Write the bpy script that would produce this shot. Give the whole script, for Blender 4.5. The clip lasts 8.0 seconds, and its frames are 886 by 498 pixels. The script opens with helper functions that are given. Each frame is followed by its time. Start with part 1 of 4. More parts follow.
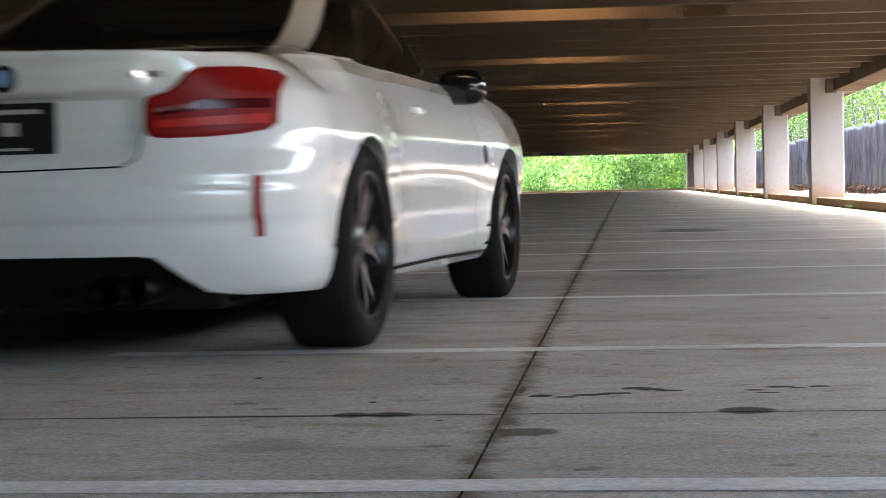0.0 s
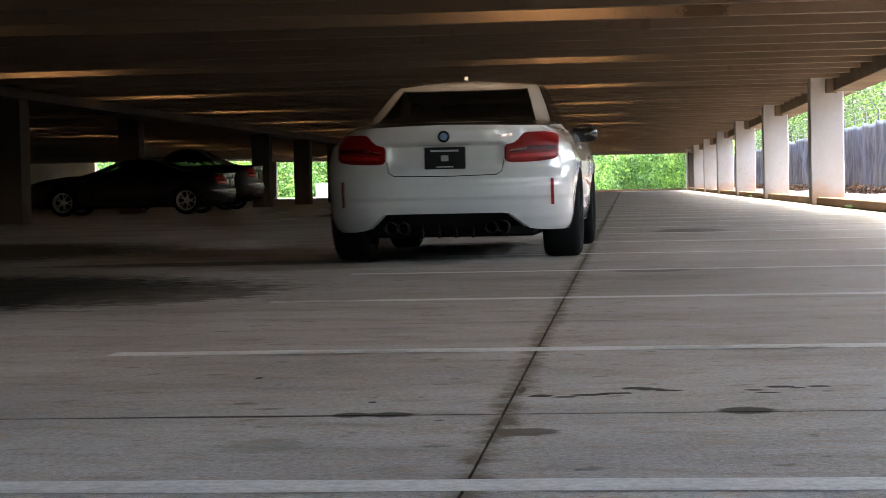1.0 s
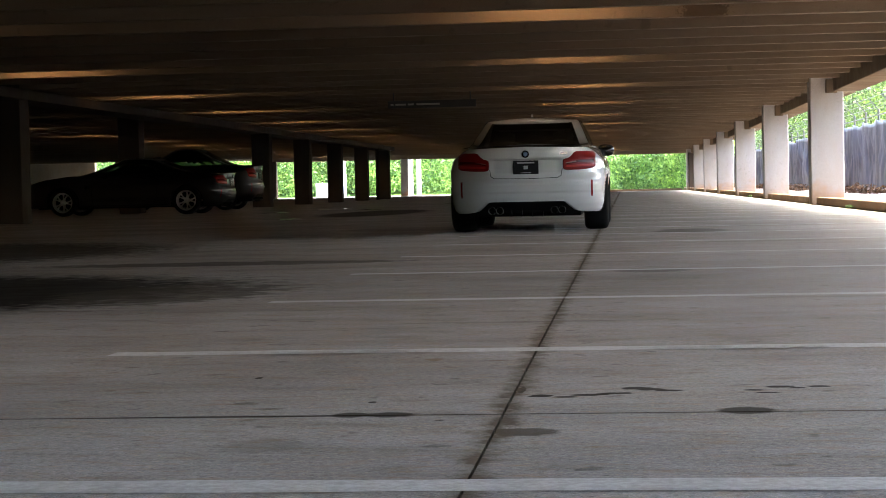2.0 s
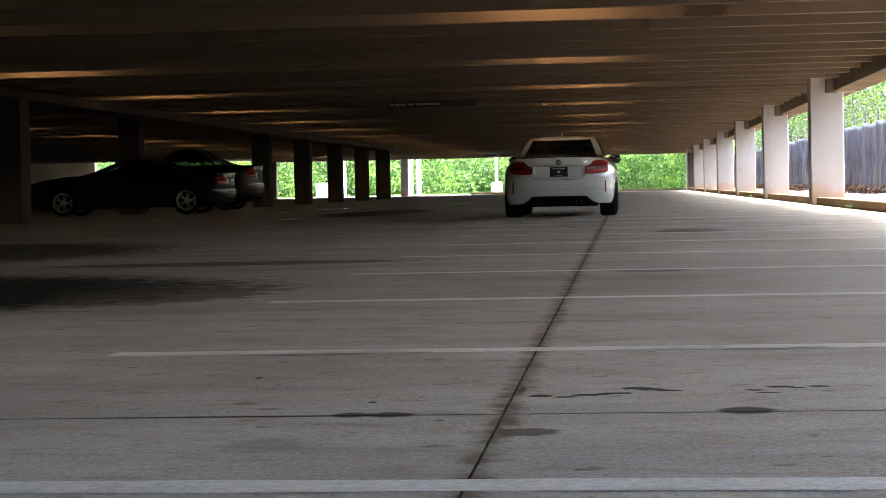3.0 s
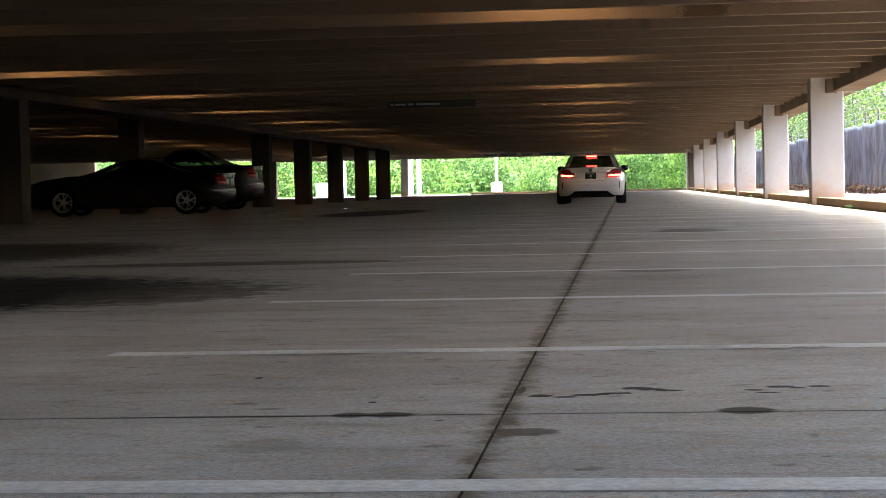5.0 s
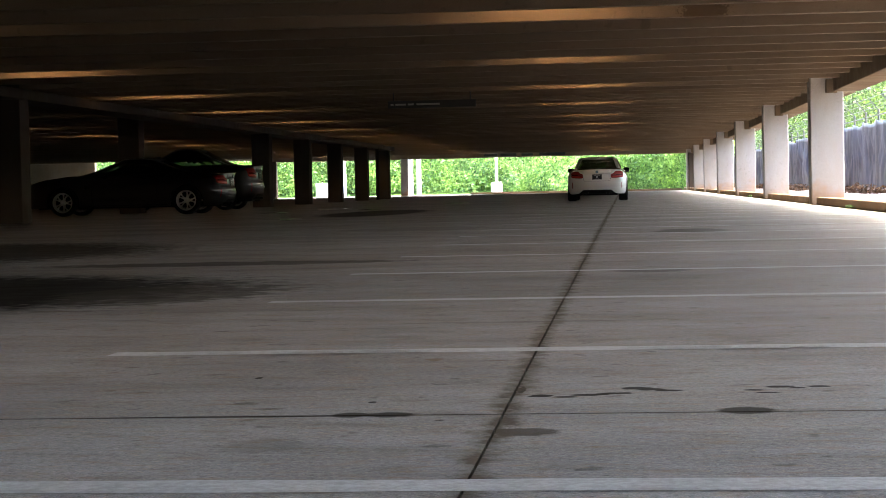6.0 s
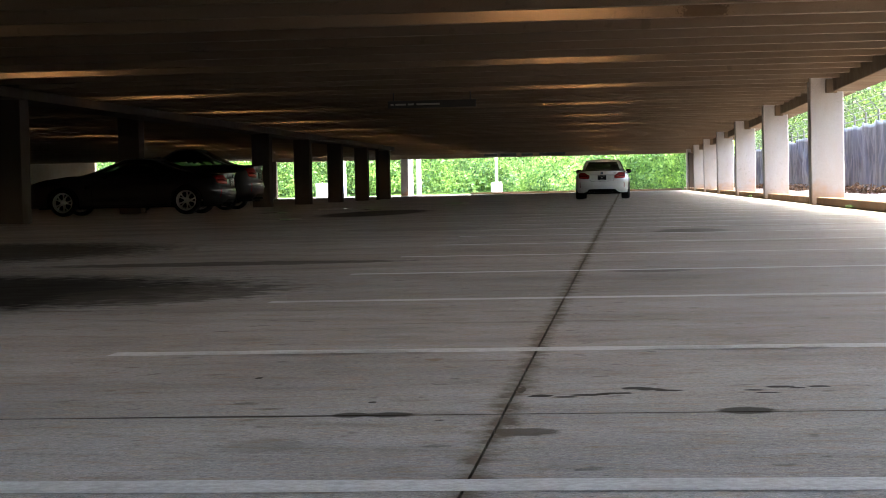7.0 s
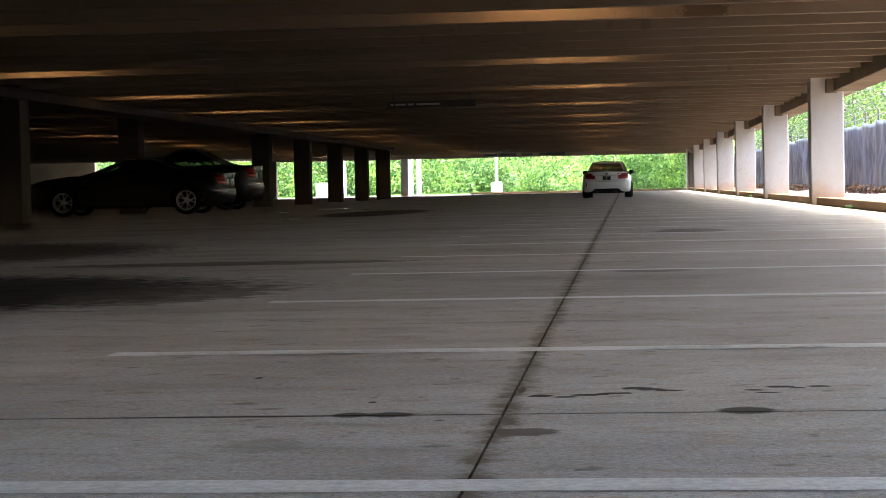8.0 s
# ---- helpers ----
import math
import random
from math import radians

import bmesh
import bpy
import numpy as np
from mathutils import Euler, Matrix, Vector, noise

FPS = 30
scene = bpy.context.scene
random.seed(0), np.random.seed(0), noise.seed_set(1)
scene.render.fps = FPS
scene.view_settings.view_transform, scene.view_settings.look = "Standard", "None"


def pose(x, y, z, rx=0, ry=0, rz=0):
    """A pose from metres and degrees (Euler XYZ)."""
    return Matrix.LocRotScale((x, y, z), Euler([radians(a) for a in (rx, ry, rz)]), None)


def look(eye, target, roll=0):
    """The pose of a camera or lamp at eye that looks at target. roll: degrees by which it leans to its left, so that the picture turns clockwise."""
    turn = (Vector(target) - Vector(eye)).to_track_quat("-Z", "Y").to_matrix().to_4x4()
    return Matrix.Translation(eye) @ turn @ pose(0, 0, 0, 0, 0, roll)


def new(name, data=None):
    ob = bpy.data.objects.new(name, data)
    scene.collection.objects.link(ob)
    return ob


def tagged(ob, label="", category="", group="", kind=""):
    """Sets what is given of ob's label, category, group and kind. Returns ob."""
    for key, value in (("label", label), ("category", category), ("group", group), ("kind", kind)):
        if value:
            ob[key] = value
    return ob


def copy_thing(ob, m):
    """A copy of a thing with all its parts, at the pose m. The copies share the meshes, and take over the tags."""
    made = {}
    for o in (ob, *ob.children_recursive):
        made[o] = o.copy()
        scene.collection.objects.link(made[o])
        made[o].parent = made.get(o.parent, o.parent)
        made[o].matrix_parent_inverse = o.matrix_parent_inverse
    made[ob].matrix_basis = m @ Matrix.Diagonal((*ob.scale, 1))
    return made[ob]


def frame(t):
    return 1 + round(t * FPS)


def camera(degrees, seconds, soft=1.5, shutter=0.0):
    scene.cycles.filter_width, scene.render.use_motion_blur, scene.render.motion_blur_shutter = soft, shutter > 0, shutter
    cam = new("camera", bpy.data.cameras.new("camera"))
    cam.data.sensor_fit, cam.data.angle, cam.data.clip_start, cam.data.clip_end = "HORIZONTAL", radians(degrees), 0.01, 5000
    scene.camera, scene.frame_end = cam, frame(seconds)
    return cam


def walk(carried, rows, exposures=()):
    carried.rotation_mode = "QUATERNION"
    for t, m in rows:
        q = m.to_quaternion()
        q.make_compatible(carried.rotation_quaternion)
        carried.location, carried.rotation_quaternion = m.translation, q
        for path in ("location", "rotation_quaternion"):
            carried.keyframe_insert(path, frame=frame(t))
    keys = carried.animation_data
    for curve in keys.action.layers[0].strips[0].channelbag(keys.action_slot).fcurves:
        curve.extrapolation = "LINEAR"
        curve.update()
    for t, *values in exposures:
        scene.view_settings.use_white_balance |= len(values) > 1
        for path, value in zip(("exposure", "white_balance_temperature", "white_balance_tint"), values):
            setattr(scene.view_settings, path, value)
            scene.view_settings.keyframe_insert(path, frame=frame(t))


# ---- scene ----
# A parking garage: x to the outer (open) side, y along the aisle, metres.
EYE = (0.0, 0.0, 0.519)
YAW, PITCH, ROLL = 0.09487, -0.03226, -0.02155
cam = camera(25.94, 8.0, soft=0.8, shutter=0.35)
aim = (EYE[0] - math.sin(YAW) * math.cos(PITCH), EYE[1] + math.cos(YAW) * math.cos(PITCH), EYE[2] + math.sin(PITCH))
view = look(EYE, aim, math.degrees(ROLL))
STOPS = 4.55
walk(cam, [(0.0, view), (8.0, view)], exposures=[(0.0, STOPS, 6620, 7), (8.0, STOPS, 6620, 7)])

# ---- light: bright hazy sky, soft sun from beyond the open side ----
world = bpy.data.worlds.new("sky")
scene.world = world
world.use_nodes = True
wn = world.node_tree.nodes
sky = wn.new("ShaderNodeTexSky")
sky.sky_type = "NISHITA"
sky.sun_disc = False
sky.sun_elevation = radians(55)
sky.sun_rotation = radians(70)
sky.air_density, sky.dust_density, sky.ozone_density = 1.0, 4.0, 1.0
wn["Background"].inputs["Strength"].default_value = 0.15
world.node_tree.links.new(sky.outputs[0], wn["Background"].inputs["Color"])
sun = new("sun", bpy.data.lights.new("sun", "SUN"))
sun.data.energy, sun.data.angle, sun.data.color = 1.6, radians(20), (1.0, 0.95, 0.88)
sun.matrix_world = look((36, 8, 62), (0, 0, 0))


# ---- materials ----
def mat(name, color, rough=0.6, metal=0.0, spec=0.5):
    m = bpy.data.materials.new(name)
    m.use_nodes = True
    b = m.node_tree.nodes["Principled BSDF"]
    b.inputs["Base Color"].default_value = (*color, 1)
    b.inputs["Roughness"].default_value = rough
    b.inputs["Metallic"].default_value = metal
    b.inputs["Specular IOR Level"].default_value = spec
    return m


def add(m, kind, **props):
    n = m.node_tree.nodes.new(kind)
    for k, v in props.items():
        if k in ("Scale", "Detail", "Roughness", "Distortion", "Strength", "Distance", "Fac", "Factor"):
            n.inputs[k].default_value = v
        elif k == "operation":
            n.operation = v
        elif k == "blend_type":
            n.blend_type = v
        elif k == "data_type":
            n.data_type = v
    return n


def ramp(m, source, stops):
    n = m.node_tree.nodes.new("ShaderNodeValToRGB")
    e = n.color_ramp.elements
    while len(e) < len(stops):
        e.new(0.5)
    for el, (p, c) in zip(e, stops):
        el.position = p
        el.color = (*c, 1) if not isinstance(c, float) else (c, c, c, 1)
    m.node_tree.links.new(source, n.inputs[0])
    return n.outputs[0]


def coords(m, scale=(1, 1, 1), local=False):
    t = m.node_tree.nodes.new("ShaderNodeTexCoord")
    g = m.node_tree.nodes.new("ShaderNodeNewGeometry")
    v = m.node_tree.nodes.new("ShaderNodeMapping")
    v.inputs["Scale"].default_value = scale
    m.node_tree.links.new(t.outputs["Object"] if local else g.outputs["Position"], v.inputs[0])
    return v.outputs[0]


def noise_tex(m, vec, scale, detail=4.0, rough=0.55, dist=0.0):
    n = add(m, "ShaderNodeTexNoise", Scale=scale, Detail=detail, Roughness=rough, Distortion=dist)
    m.node_tree.links.new(vec, n.inputs["Vector"])
    return n.outputs[0]


def mix(m, fac, a, b, blend="MIX"):
    n = add(m, "ShaderNodeMixRGB", blend_type=blend)
    for sock, v in ((n.inputs[0], fac), (n.inputs[1], a), (n.inputs[2], b)):
        if isinstance(v, (int, float)):
            sock.default_value = v
        elif isinstance(v, tuple):
            sock.default_value = (*v, 1)
        else:
            m.node_tree.links.new(v, sock)
    return n.outputs[0]


def to(m, out, name):
    m.node_tree.links.new(out, m.node_tree.nodes["Principled BSDF"].inputs[name])


def bump(m, source, strength, distance):
    n = add(m, "ShaderNodeBump", Strength=strength, Distance=distance)
    m.node_tree.links.new(source, n.inputs["Height"])
    to(m, n.outputs[0], "Normal")


def concrete(name, dark, light, warm, rough, stretch=(1, 1, 1), grain=1.0, spots=0.0):
    """Cast concrete: broad cloudy staining, streaks, fine aggregate, pits."""
    m = mat(name, light, rough)
    v = coords(m)
    vs = coords(m, stretch)
    big = noise_tex(m, vs, 0.55, 5, 0.6, 0.6)
    mid = noise_tex(m, vs, 3.3, 5, 0.6)
    fine = noise_tex(m, vs if grain >= 1 else v, 95, 4, 0.75)
    base = ramp(m, big, [(0.3, dark), (0.5, tuple((a + b) / 2 for a, b in zip(dark, light))), (0.7, light)])
    c = mix(m, ramp(m, mid, [(0.42, 0.0), (0.7, 0.55)]), base, warm)
    c = mix(m, min(0.75 * grain, 1.0), c, ramp(m, fine, [(0.25, 0.35), (0.5, 0.9), (0.75, 1.5)]), "MULTIPLY")
    if grain == 1.0:
        fleck = noise_tex(m, v, 60, 2, 0.6)
        c = mix(m, ramp(m, fleck, [(0.60, 0.0), (0.68, 0.55)]), c, (0.42, 0.34, 0.25))
        c = mix(m, ramp(m, fleck, [(0.32, 0.5), (0.40, 0.0)]), c, (0.11, 0.10, 0.09))
    if spots:
        pit = noise_tex(m, v, 9.0, 2, 0.5)
        c = mix(m, ramp(m, pit, [(0.66, 0.0), (0.72, spots)]), c, (0.05, 0.04, 0.03))
    to(m, c, "Base Color")
    to(m, ramp(m, mid, [(0.3, max(rough - 0.12, 0.05)), (0.7, min(rough + 0.12, 1.0))]), "Roughness")
    bump(m, fine, 0.25 * grain, 0.004)
    m.node_tree.nodes["Principled BSDF"].inputs["Specular IOR Level"].default_value = 0.03
    return m


M_FLOOR = concrete("floor concrete", (0.225, 0.213, 0.197), (0.355, 0.343, 0.325), (0.29, 0.26, 0.22), 0.75, (0.7, 1, 1), 1.0, 0.5)


def stained(m, spots, joint_x):
    """Oil spots, damp and broad dark patches, and a browned band along the sealed joint, over the cast concrete."""
    t = m.node_tree
    v = coords(m)
    wob = noise_tex(m, v, 7.0, 4, 0.65)
    wob_fine = noise_tex(m, v, 30.0, 3, 0.65)
    old = t.nodes["Principled BSDF"].inputs["Base Color"].links[0].from_socket
    c = old

    def math_node(op, a, b):
        n = add(m, "ShaderNodeMath", operation=op)
        for k, q in enumerate((a, b)):
            if isinstance(q, (int, float)):
                n.inputs[k].default_value = q
            else:
                t.links.new(q, n.inputs[k])
        return n.outputs[0]

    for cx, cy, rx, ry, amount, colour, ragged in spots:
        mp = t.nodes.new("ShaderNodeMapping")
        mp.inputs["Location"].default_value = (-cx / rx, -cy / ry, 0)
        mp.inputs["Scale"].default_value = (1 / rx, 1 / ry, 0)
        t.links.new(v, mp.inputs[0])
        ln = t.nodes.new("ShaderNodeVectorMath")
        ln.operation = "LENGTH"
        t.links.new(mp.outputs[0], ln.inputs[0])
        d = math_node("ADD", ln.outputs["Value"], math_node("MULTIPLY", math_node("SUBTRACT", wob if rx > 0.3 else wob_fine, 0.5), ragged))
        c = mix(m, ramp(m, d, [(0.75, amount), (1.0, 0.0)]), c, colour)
    sep = t.nodes.new("ShaderNodeSeparateXYZ")
    t.links.new(v, sep.inputs[0])
    dj = math_node("ABSOLUTE", math_node("SUBTRACT", sep.outputs[0], joint_x), 0.0)
    dj = math_node("ADD", dj, math_node("MULTIPLY", math_node("SUBTRACT", wob, 0.5), 0.15))
    dj = math_node("ADD", dj, math_node("MULTIPLY", math_node("SUBTRACT", wob_fine, 0.5), 0.07))
    c = mix(m, ramp(m, dj, [(0.0, 0.9), (0.02, 0.5), (0.05, 0.0)]), c, (0.085, 0.065, 0.042))
    to(m, c, "Base Color")


def brushed(m):
    """Broom streaks across the slab, sharp grit and scattered dark flecks."""
    old = m.node_tree.nodes["Principled BSDF"].inputs["Base Color"].links[0].from_socket
    streak = noise_tex(m, coords(m, (3.0, 70, 1)), 1.0, 5, 0.7)
    c = mix(m, 0.28, old, ramp(m, streak, [(0.3, 0.62), (0.5, 0.97), (0.72, 1.3)]), "MULTIPLY")
    grit = noise_tex(m, coords(m), 240, 3, 0.8)
    c = mix(m, 0.7, c, ramp(m, grit, [(0.3, 0.5), (0.5, 1.0), (0.7, 1.45)]), "MULTIPLY")
    drift = noise_tex(m, coords(m, (0.5, 1.4, 1)), 1.1, 6, 0.65, 0.5)
    c = mix(m, 0.5, c, ramp(m, drift, [(0.32, 0.62), (0.5, 1.0), (0.68, 1.2)]), "MULTIPLY")
    fleck = noise_tex(m, coords(m, (9, 22, 1)), 1.0, 3, 0.6)
    c = mix(m, ramp(m, fleck, [(0.715, 0.0), (0.735, 0.85)]), c, (0.03, 0.026, 0.02))
    tan = noise_tex(m, coords(m, (5, 14, 1)), 1.7, 4, 0.65)
    c = mix(m, ramp(m, tan, [(0.52, 0.0), (0.68, 0.5)]), c, (0.27, 0.18, 0.105))
    mottle = noise_tex(m, coords(m, (1.6, 2.6, 1)), 2.6, 6, 0.7, 0.4)
    c = mix(m, 0.45, c, ramp(m, mottle, [(0.34, (0.6, 0.56, 0.5)), (0.46, (1.0, 0.99, 0.98)), (0.7, (1.12, 1.13, 1.15))]), "MULTIPLY")
    to(m, c, "Base Color")


brushed(M_FLOOR)
OIL, DAMP, RUST = (0.022, 0.018, 0.013), (0.075, 0.065, 0.05), (0.17, 0.11, 0.06)
SPOTS = [(0.266, 4.375, 0.074, 0.075, 0.92, (0.03, 0.025, 0.019), 0.4), (-0.635, 4.36, 0.05, 0.055, 0.9, OIL, 0.6), (-0.545, 4.36, 0.065, 0.055, 0.9, OIL, 0.6),
         (-0.215, 4.72, 0.035, 0.035, 0.95, OIL, 1.0), (-0.155, 4.69, 0.035, 0.02, 0.95, OIL, 1.0), (-0.095, 4.73, 0.06, 0.024, 0.95, OIL, 1.1), (-0.03, 4.76, 0.05, 0.022, 0.95, OIL, 1.1),
         (0.02, 4.87, 0.045, 0.04, 0.95, OIL, 1.0), (0.06, 4.84, 0.04, 0.032, 0.95, OIL, 1.0), (0.10, 4.81, 0.04, 0.022, 0.95, OIL, 1.1), (0.31, 4.80, 0.03, 0.018, 0.95, OIL, 1.0),
         (0.375, 4.87, 0.04, 0.03, 0.95, OIL, 1.0), (0.42, 4.84, 0.025, 0.016, 0.95, OIL, 1.1), (0.475, 4.87, 0.035, 0.024, 0.95, OIL, 1.0), (0.34, 4.74, 0.035, 0.014, 0.95, OIL, 1.1), (-0.27, 4.86, 0.012, 0.09, 0.9, OIL, 0.8),
         (-0.22, 4.03, 0.085, 0.075, 0.85, (0.055, 0.045, 0.032), 0.9), (0.0, 4.35, 30, 0.012, 0.6, OIL, 0.6), (-0.9, 4.35, 0.42, 0.022, 0.7, OIL, 0.6), (-0.62, 4.62, 0.012, 0.02, 0.9, OIL, 1.0), (-0.85, 4.5, 0.05, 0.012, 0.8, OIL, 1.5), (-0.3, 4.7, 0.02, 0.015, 0.9, OIL, 1.5), (-0.42, 4.25, 0.012, 0.012, 0.9, OIL, 1.0),
         (-0.58, 5.75, 0.03, 0.05, 0.6, RUST, 1.2), (-1.02, 5.25, 0.012, 0.03, 0.9, OIL, 1.0), 
         (0.70, 20.6, 0.45, 0.9, 0.6, OIL, 1.2), (-0.75, 3.85, 0.10, 0.12, 0.3, DAMP, 1.2), (0.15, 11.4, 0.25, 0.25, 0.5, OIL, 1.6),
         # broad near-black patches with ragged edges towards the interior side
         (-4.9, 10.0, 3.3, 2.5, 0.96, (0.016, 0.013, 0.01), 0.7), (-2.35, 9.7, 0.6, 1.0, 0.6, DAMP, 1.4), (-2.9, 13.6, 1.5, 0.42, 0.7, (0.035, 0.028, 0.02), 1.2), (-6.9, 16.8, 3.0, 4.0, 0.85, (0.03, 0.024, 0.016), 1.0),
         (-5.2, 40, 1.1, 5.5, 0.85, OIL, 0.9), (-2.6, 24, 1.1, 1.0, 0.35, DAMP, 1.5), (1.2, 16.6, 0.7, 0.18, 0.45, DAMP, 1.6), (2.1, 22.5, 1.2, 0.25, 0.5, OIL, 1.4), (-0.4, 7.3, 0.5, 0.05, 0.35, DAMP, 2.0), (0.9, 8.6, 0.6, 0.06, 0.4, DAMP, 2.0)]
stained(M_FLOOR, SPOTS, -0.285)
M_JOINT = concrete("joint sealant", (0.02, 0.017, 0.014), (0.045, 0.038, 0.03), (0.05, 0.035, 0.02), 0.8)
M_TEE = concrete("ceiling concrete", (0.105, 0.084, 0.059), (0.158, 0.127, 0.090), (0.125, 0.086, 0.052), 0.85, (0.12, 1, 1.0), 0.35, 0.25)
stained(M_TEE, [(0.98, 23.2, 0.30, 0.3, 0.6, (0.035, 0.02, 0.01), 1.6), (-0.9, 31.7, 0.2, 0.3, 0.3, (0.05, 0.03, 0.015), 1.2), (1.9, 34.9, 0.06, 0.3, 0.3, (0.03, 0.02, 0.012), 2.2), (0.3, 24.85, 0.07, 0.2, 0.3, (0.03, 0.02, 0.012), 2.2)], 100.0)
M_COL = concrete("column concrete", (0.28, 0.275, 0.268), (0.39, 0.386, 0.38), (0.33, 0.295, 0.245), 0.8, (1, 1, 0.35), 0.7, 0.2)


def rusted(m):
    """Rust-brown splashes on the foot of the columns."""
    v = coords(m)
    sep = m.node_tree.nodes.new("ShaderNodeSeparateXYZ")
    m.node_tree.links.new(v, sep.inputs[0])
    old = m.node_tree.nodes["Principled BSDF"].inputs["Base Color"].links[0].from_socket
    n = add(m, "ShaderNodeMath", operation="MULTIPLY_ADD")
    m.node_tree.links.new(noise_tex(m, v, 2.6, 5, 0.65), n.inputs[0])
    n.inputs[1].default_value = 1.1
    m.node_tree.links.new(sep.outputs[2], n.inputs[2])
    to(m, mix(m, ramp(m, n.outputs[0], [(0.60, 0.6), (1.0, 0.0)]), old, (0.33, 0.17, 0.07)), "Base Color")


rusted(M_COL)
# column concrete darkened: the interior's shade is put into the colour
M_COL_SHADED = concrete("shade-coloured column concrete", (0.035, 0.03, 0.026), (0.06, 0.052, 0.044), (0.05, 0.035, 0.022), 0.8, (1, 1, 0.35), 0.7)
M_KERB = concrete("kerb concrete", (0.10, 0.06, 0.035), (0.22, 0.155, 0.105), (0.17, 0.08, 0.035), 0.85, (1, 0.3, 1), 1.0, 0.6)
M_WALL = concrete("wall concrete", (0.30, 0.27, 0.22), (0.42, 0.38, 0.32), (0.3, 0.24, 0.17), 0.85, (1, 1, 0.4), 0.6)
M_GRAVEL = concrete("mulch bank", (0.20, 0.15, 0.13), (0.42, 0.37, 0.34), (0.24, 0.13, 0.10), 0.95, (1, 1, 1), 1.6, 0.8)
M_ROAD = concrete("outer road", (0.42, 0.42, 0.40), (0.55, 0.55, 0.52), (0.45, 0.42, 0.36), 0.8)
M_GRASS = concrete("lawn", (0.03, 0.065, 0.012), (0.06, 0.11, 0.025), (0.07, 0.08, 0.025), 0.95, (1, 1, 1), 1.5)

M_PAINT = mat("worn line paint", (0.72, 0.72, 0.7), 0.5)
pv = coords(M_PAINT)
worn = ramp(M_PAINT, noise_tex(M_PAINT, pv, 38, 6, 0.75), [(0.40, 0.0), (0.62, 1.0)])
broad = ramp(M_PAINT, noise_tex(M_PAINT, pv, 1.6, 3, 0.6), [(0.25, 0.45), (0.7, 1.0)])
to(M_PAINT, mix(M_PAINT, mix(M_PAINT, 1.0, worn, broad, "MULTIPLY"), (0.31, 0.30, 0.28), (0.54, 0.545, 0.54)), "Base Color")


# ---- mesh helpers ----
def box(bm, x0, x1, y0, y1, z0, z1):
    v = [bm.verts.new((x, y, z)) for z in (z0, z1) for x, y in ((x0, y0), (x1, y0), (x1, y1), (x0, y1))]
    for f in ((3, 2, 1, 0), (4, 5, 6, 7), (0, 1, 5, 4), (1, 2, 6, 5), (2, 3, 7, 6), (3, 0, 4, 7)):
        bm.faces.new([v[i] for i in f])
    return bm


def part(name, bm, material, parent=None, label="", smooth=False, bevel=0.0, segments=2):
    if bevel:
        bmesh.ops.bevel(bm, geom=bm.edges[:], offset=bevel, segments=segments, profile=0.5, affect="EDGES")
    me = bpy.data.meshes.new(name)
    bm.normal_update()
    bm.to_mesh(me)
    bm.free()
    for m in (material if isinstance(material, (list, tuple)) else [material]):
        me.materials.append(m)
    if smooth:
        me.polygons.foreach_set("use_smooth", [True] * len(me.polygons))
    ob = new(name, me)
    if parent is not None:
        ob.parent = parent
    if label:
        tagged(ob, label)
    return ob


def boxed(name, dims, material, parent=None, label="", bevel=0.0):
    return part(name, box(bmesh.new(), *dims), material, parent, label, bevel=bevel)


def thing(name, label, category, group="", at=None, kind=""):
    ob = new(name)
    if at is not None:
        ob.matrix_basis = at
    return tagged(ob, label, category, group, kind)


# ---- plan ----
END = 118.6            # far end of the deck
BACK = -10.0           # end of the slab behind the camera
ROOF_BACK = -1.3       # where the deck above ends, unseen, set to let sky light in
WEST = -38.0
COL_X, BAY, COL_Y = 3.76, 13.19, 39.44
STEM, STEM_Y = 1.649, 23.19
SOFFIT, STEM_Z = 2.98, 2.487
JOINT_X = -0.285
rng = random.Random(5)


def deck_floor():
    """Slabs parted by narrow sealed joints on a dark bed."""
    bed = boxed("floor", (WEST, 5.2, BACK, END + 0.3, -0.4, -0.022), M_JOINT)
    tagged(bed, "grey concrete parking deck floor with sealed joints", "floor", kind="structure")
    g = 0.003
    xs = [WEST, -19.0, -9.9, JOINT_X, 5.2]
    ys = [BACK, 4.35] + [4.35 + 16.3 * k for k in range(1, 7)] + [END + 0.3]
    for x0, x1 in zip(xs, xs[1:]):
        for y0, y1 in zip(ys, ys[1:]):
            bm = box(bmesh.new(), x0 + g, x1 - g, y0 + 0.007, y1 - 0.007, -0.3, 0.0)
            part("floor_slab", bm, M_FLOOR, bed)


M_WATER = mat("standing water", (0.02, 0.018, 0.015), 0.12)


def puddles():
    rg = random.Random(31)
    for x, y, rx, ry in ((-6.0, 34.0, 0.16, 0.5), (-6.3, 46.5, 0.3, 0.9), (-7.6, 50.0, 0.35, 0.8), (-5.2, 60.0, 0.35, 1.2), (-8.1, 44.0, 0.25, 0.8)):
        bm = bmesh.new()
        ph = rg.uniform(0, 6)
        ring = [1 + 0.22 * math.sin(3 * a + ph) + 0.12 * math.sin(5 * a - ph) for a in (2 * math.pi * i / 28 for i in range(28))]
        top = [bm.verts.new((x + rx * q * math.cos(2 * math.pi * i / 28), y + ry * q * math.sin(2 * math.pi * i / 28), 0.003)) for i, q in enumerate(ring)]
        bm.faces.new(top)
        tagged(part("puddle", bm, M_WATER), "small shallow puddle on the stained floor", "puddle", "puddles", "structure")


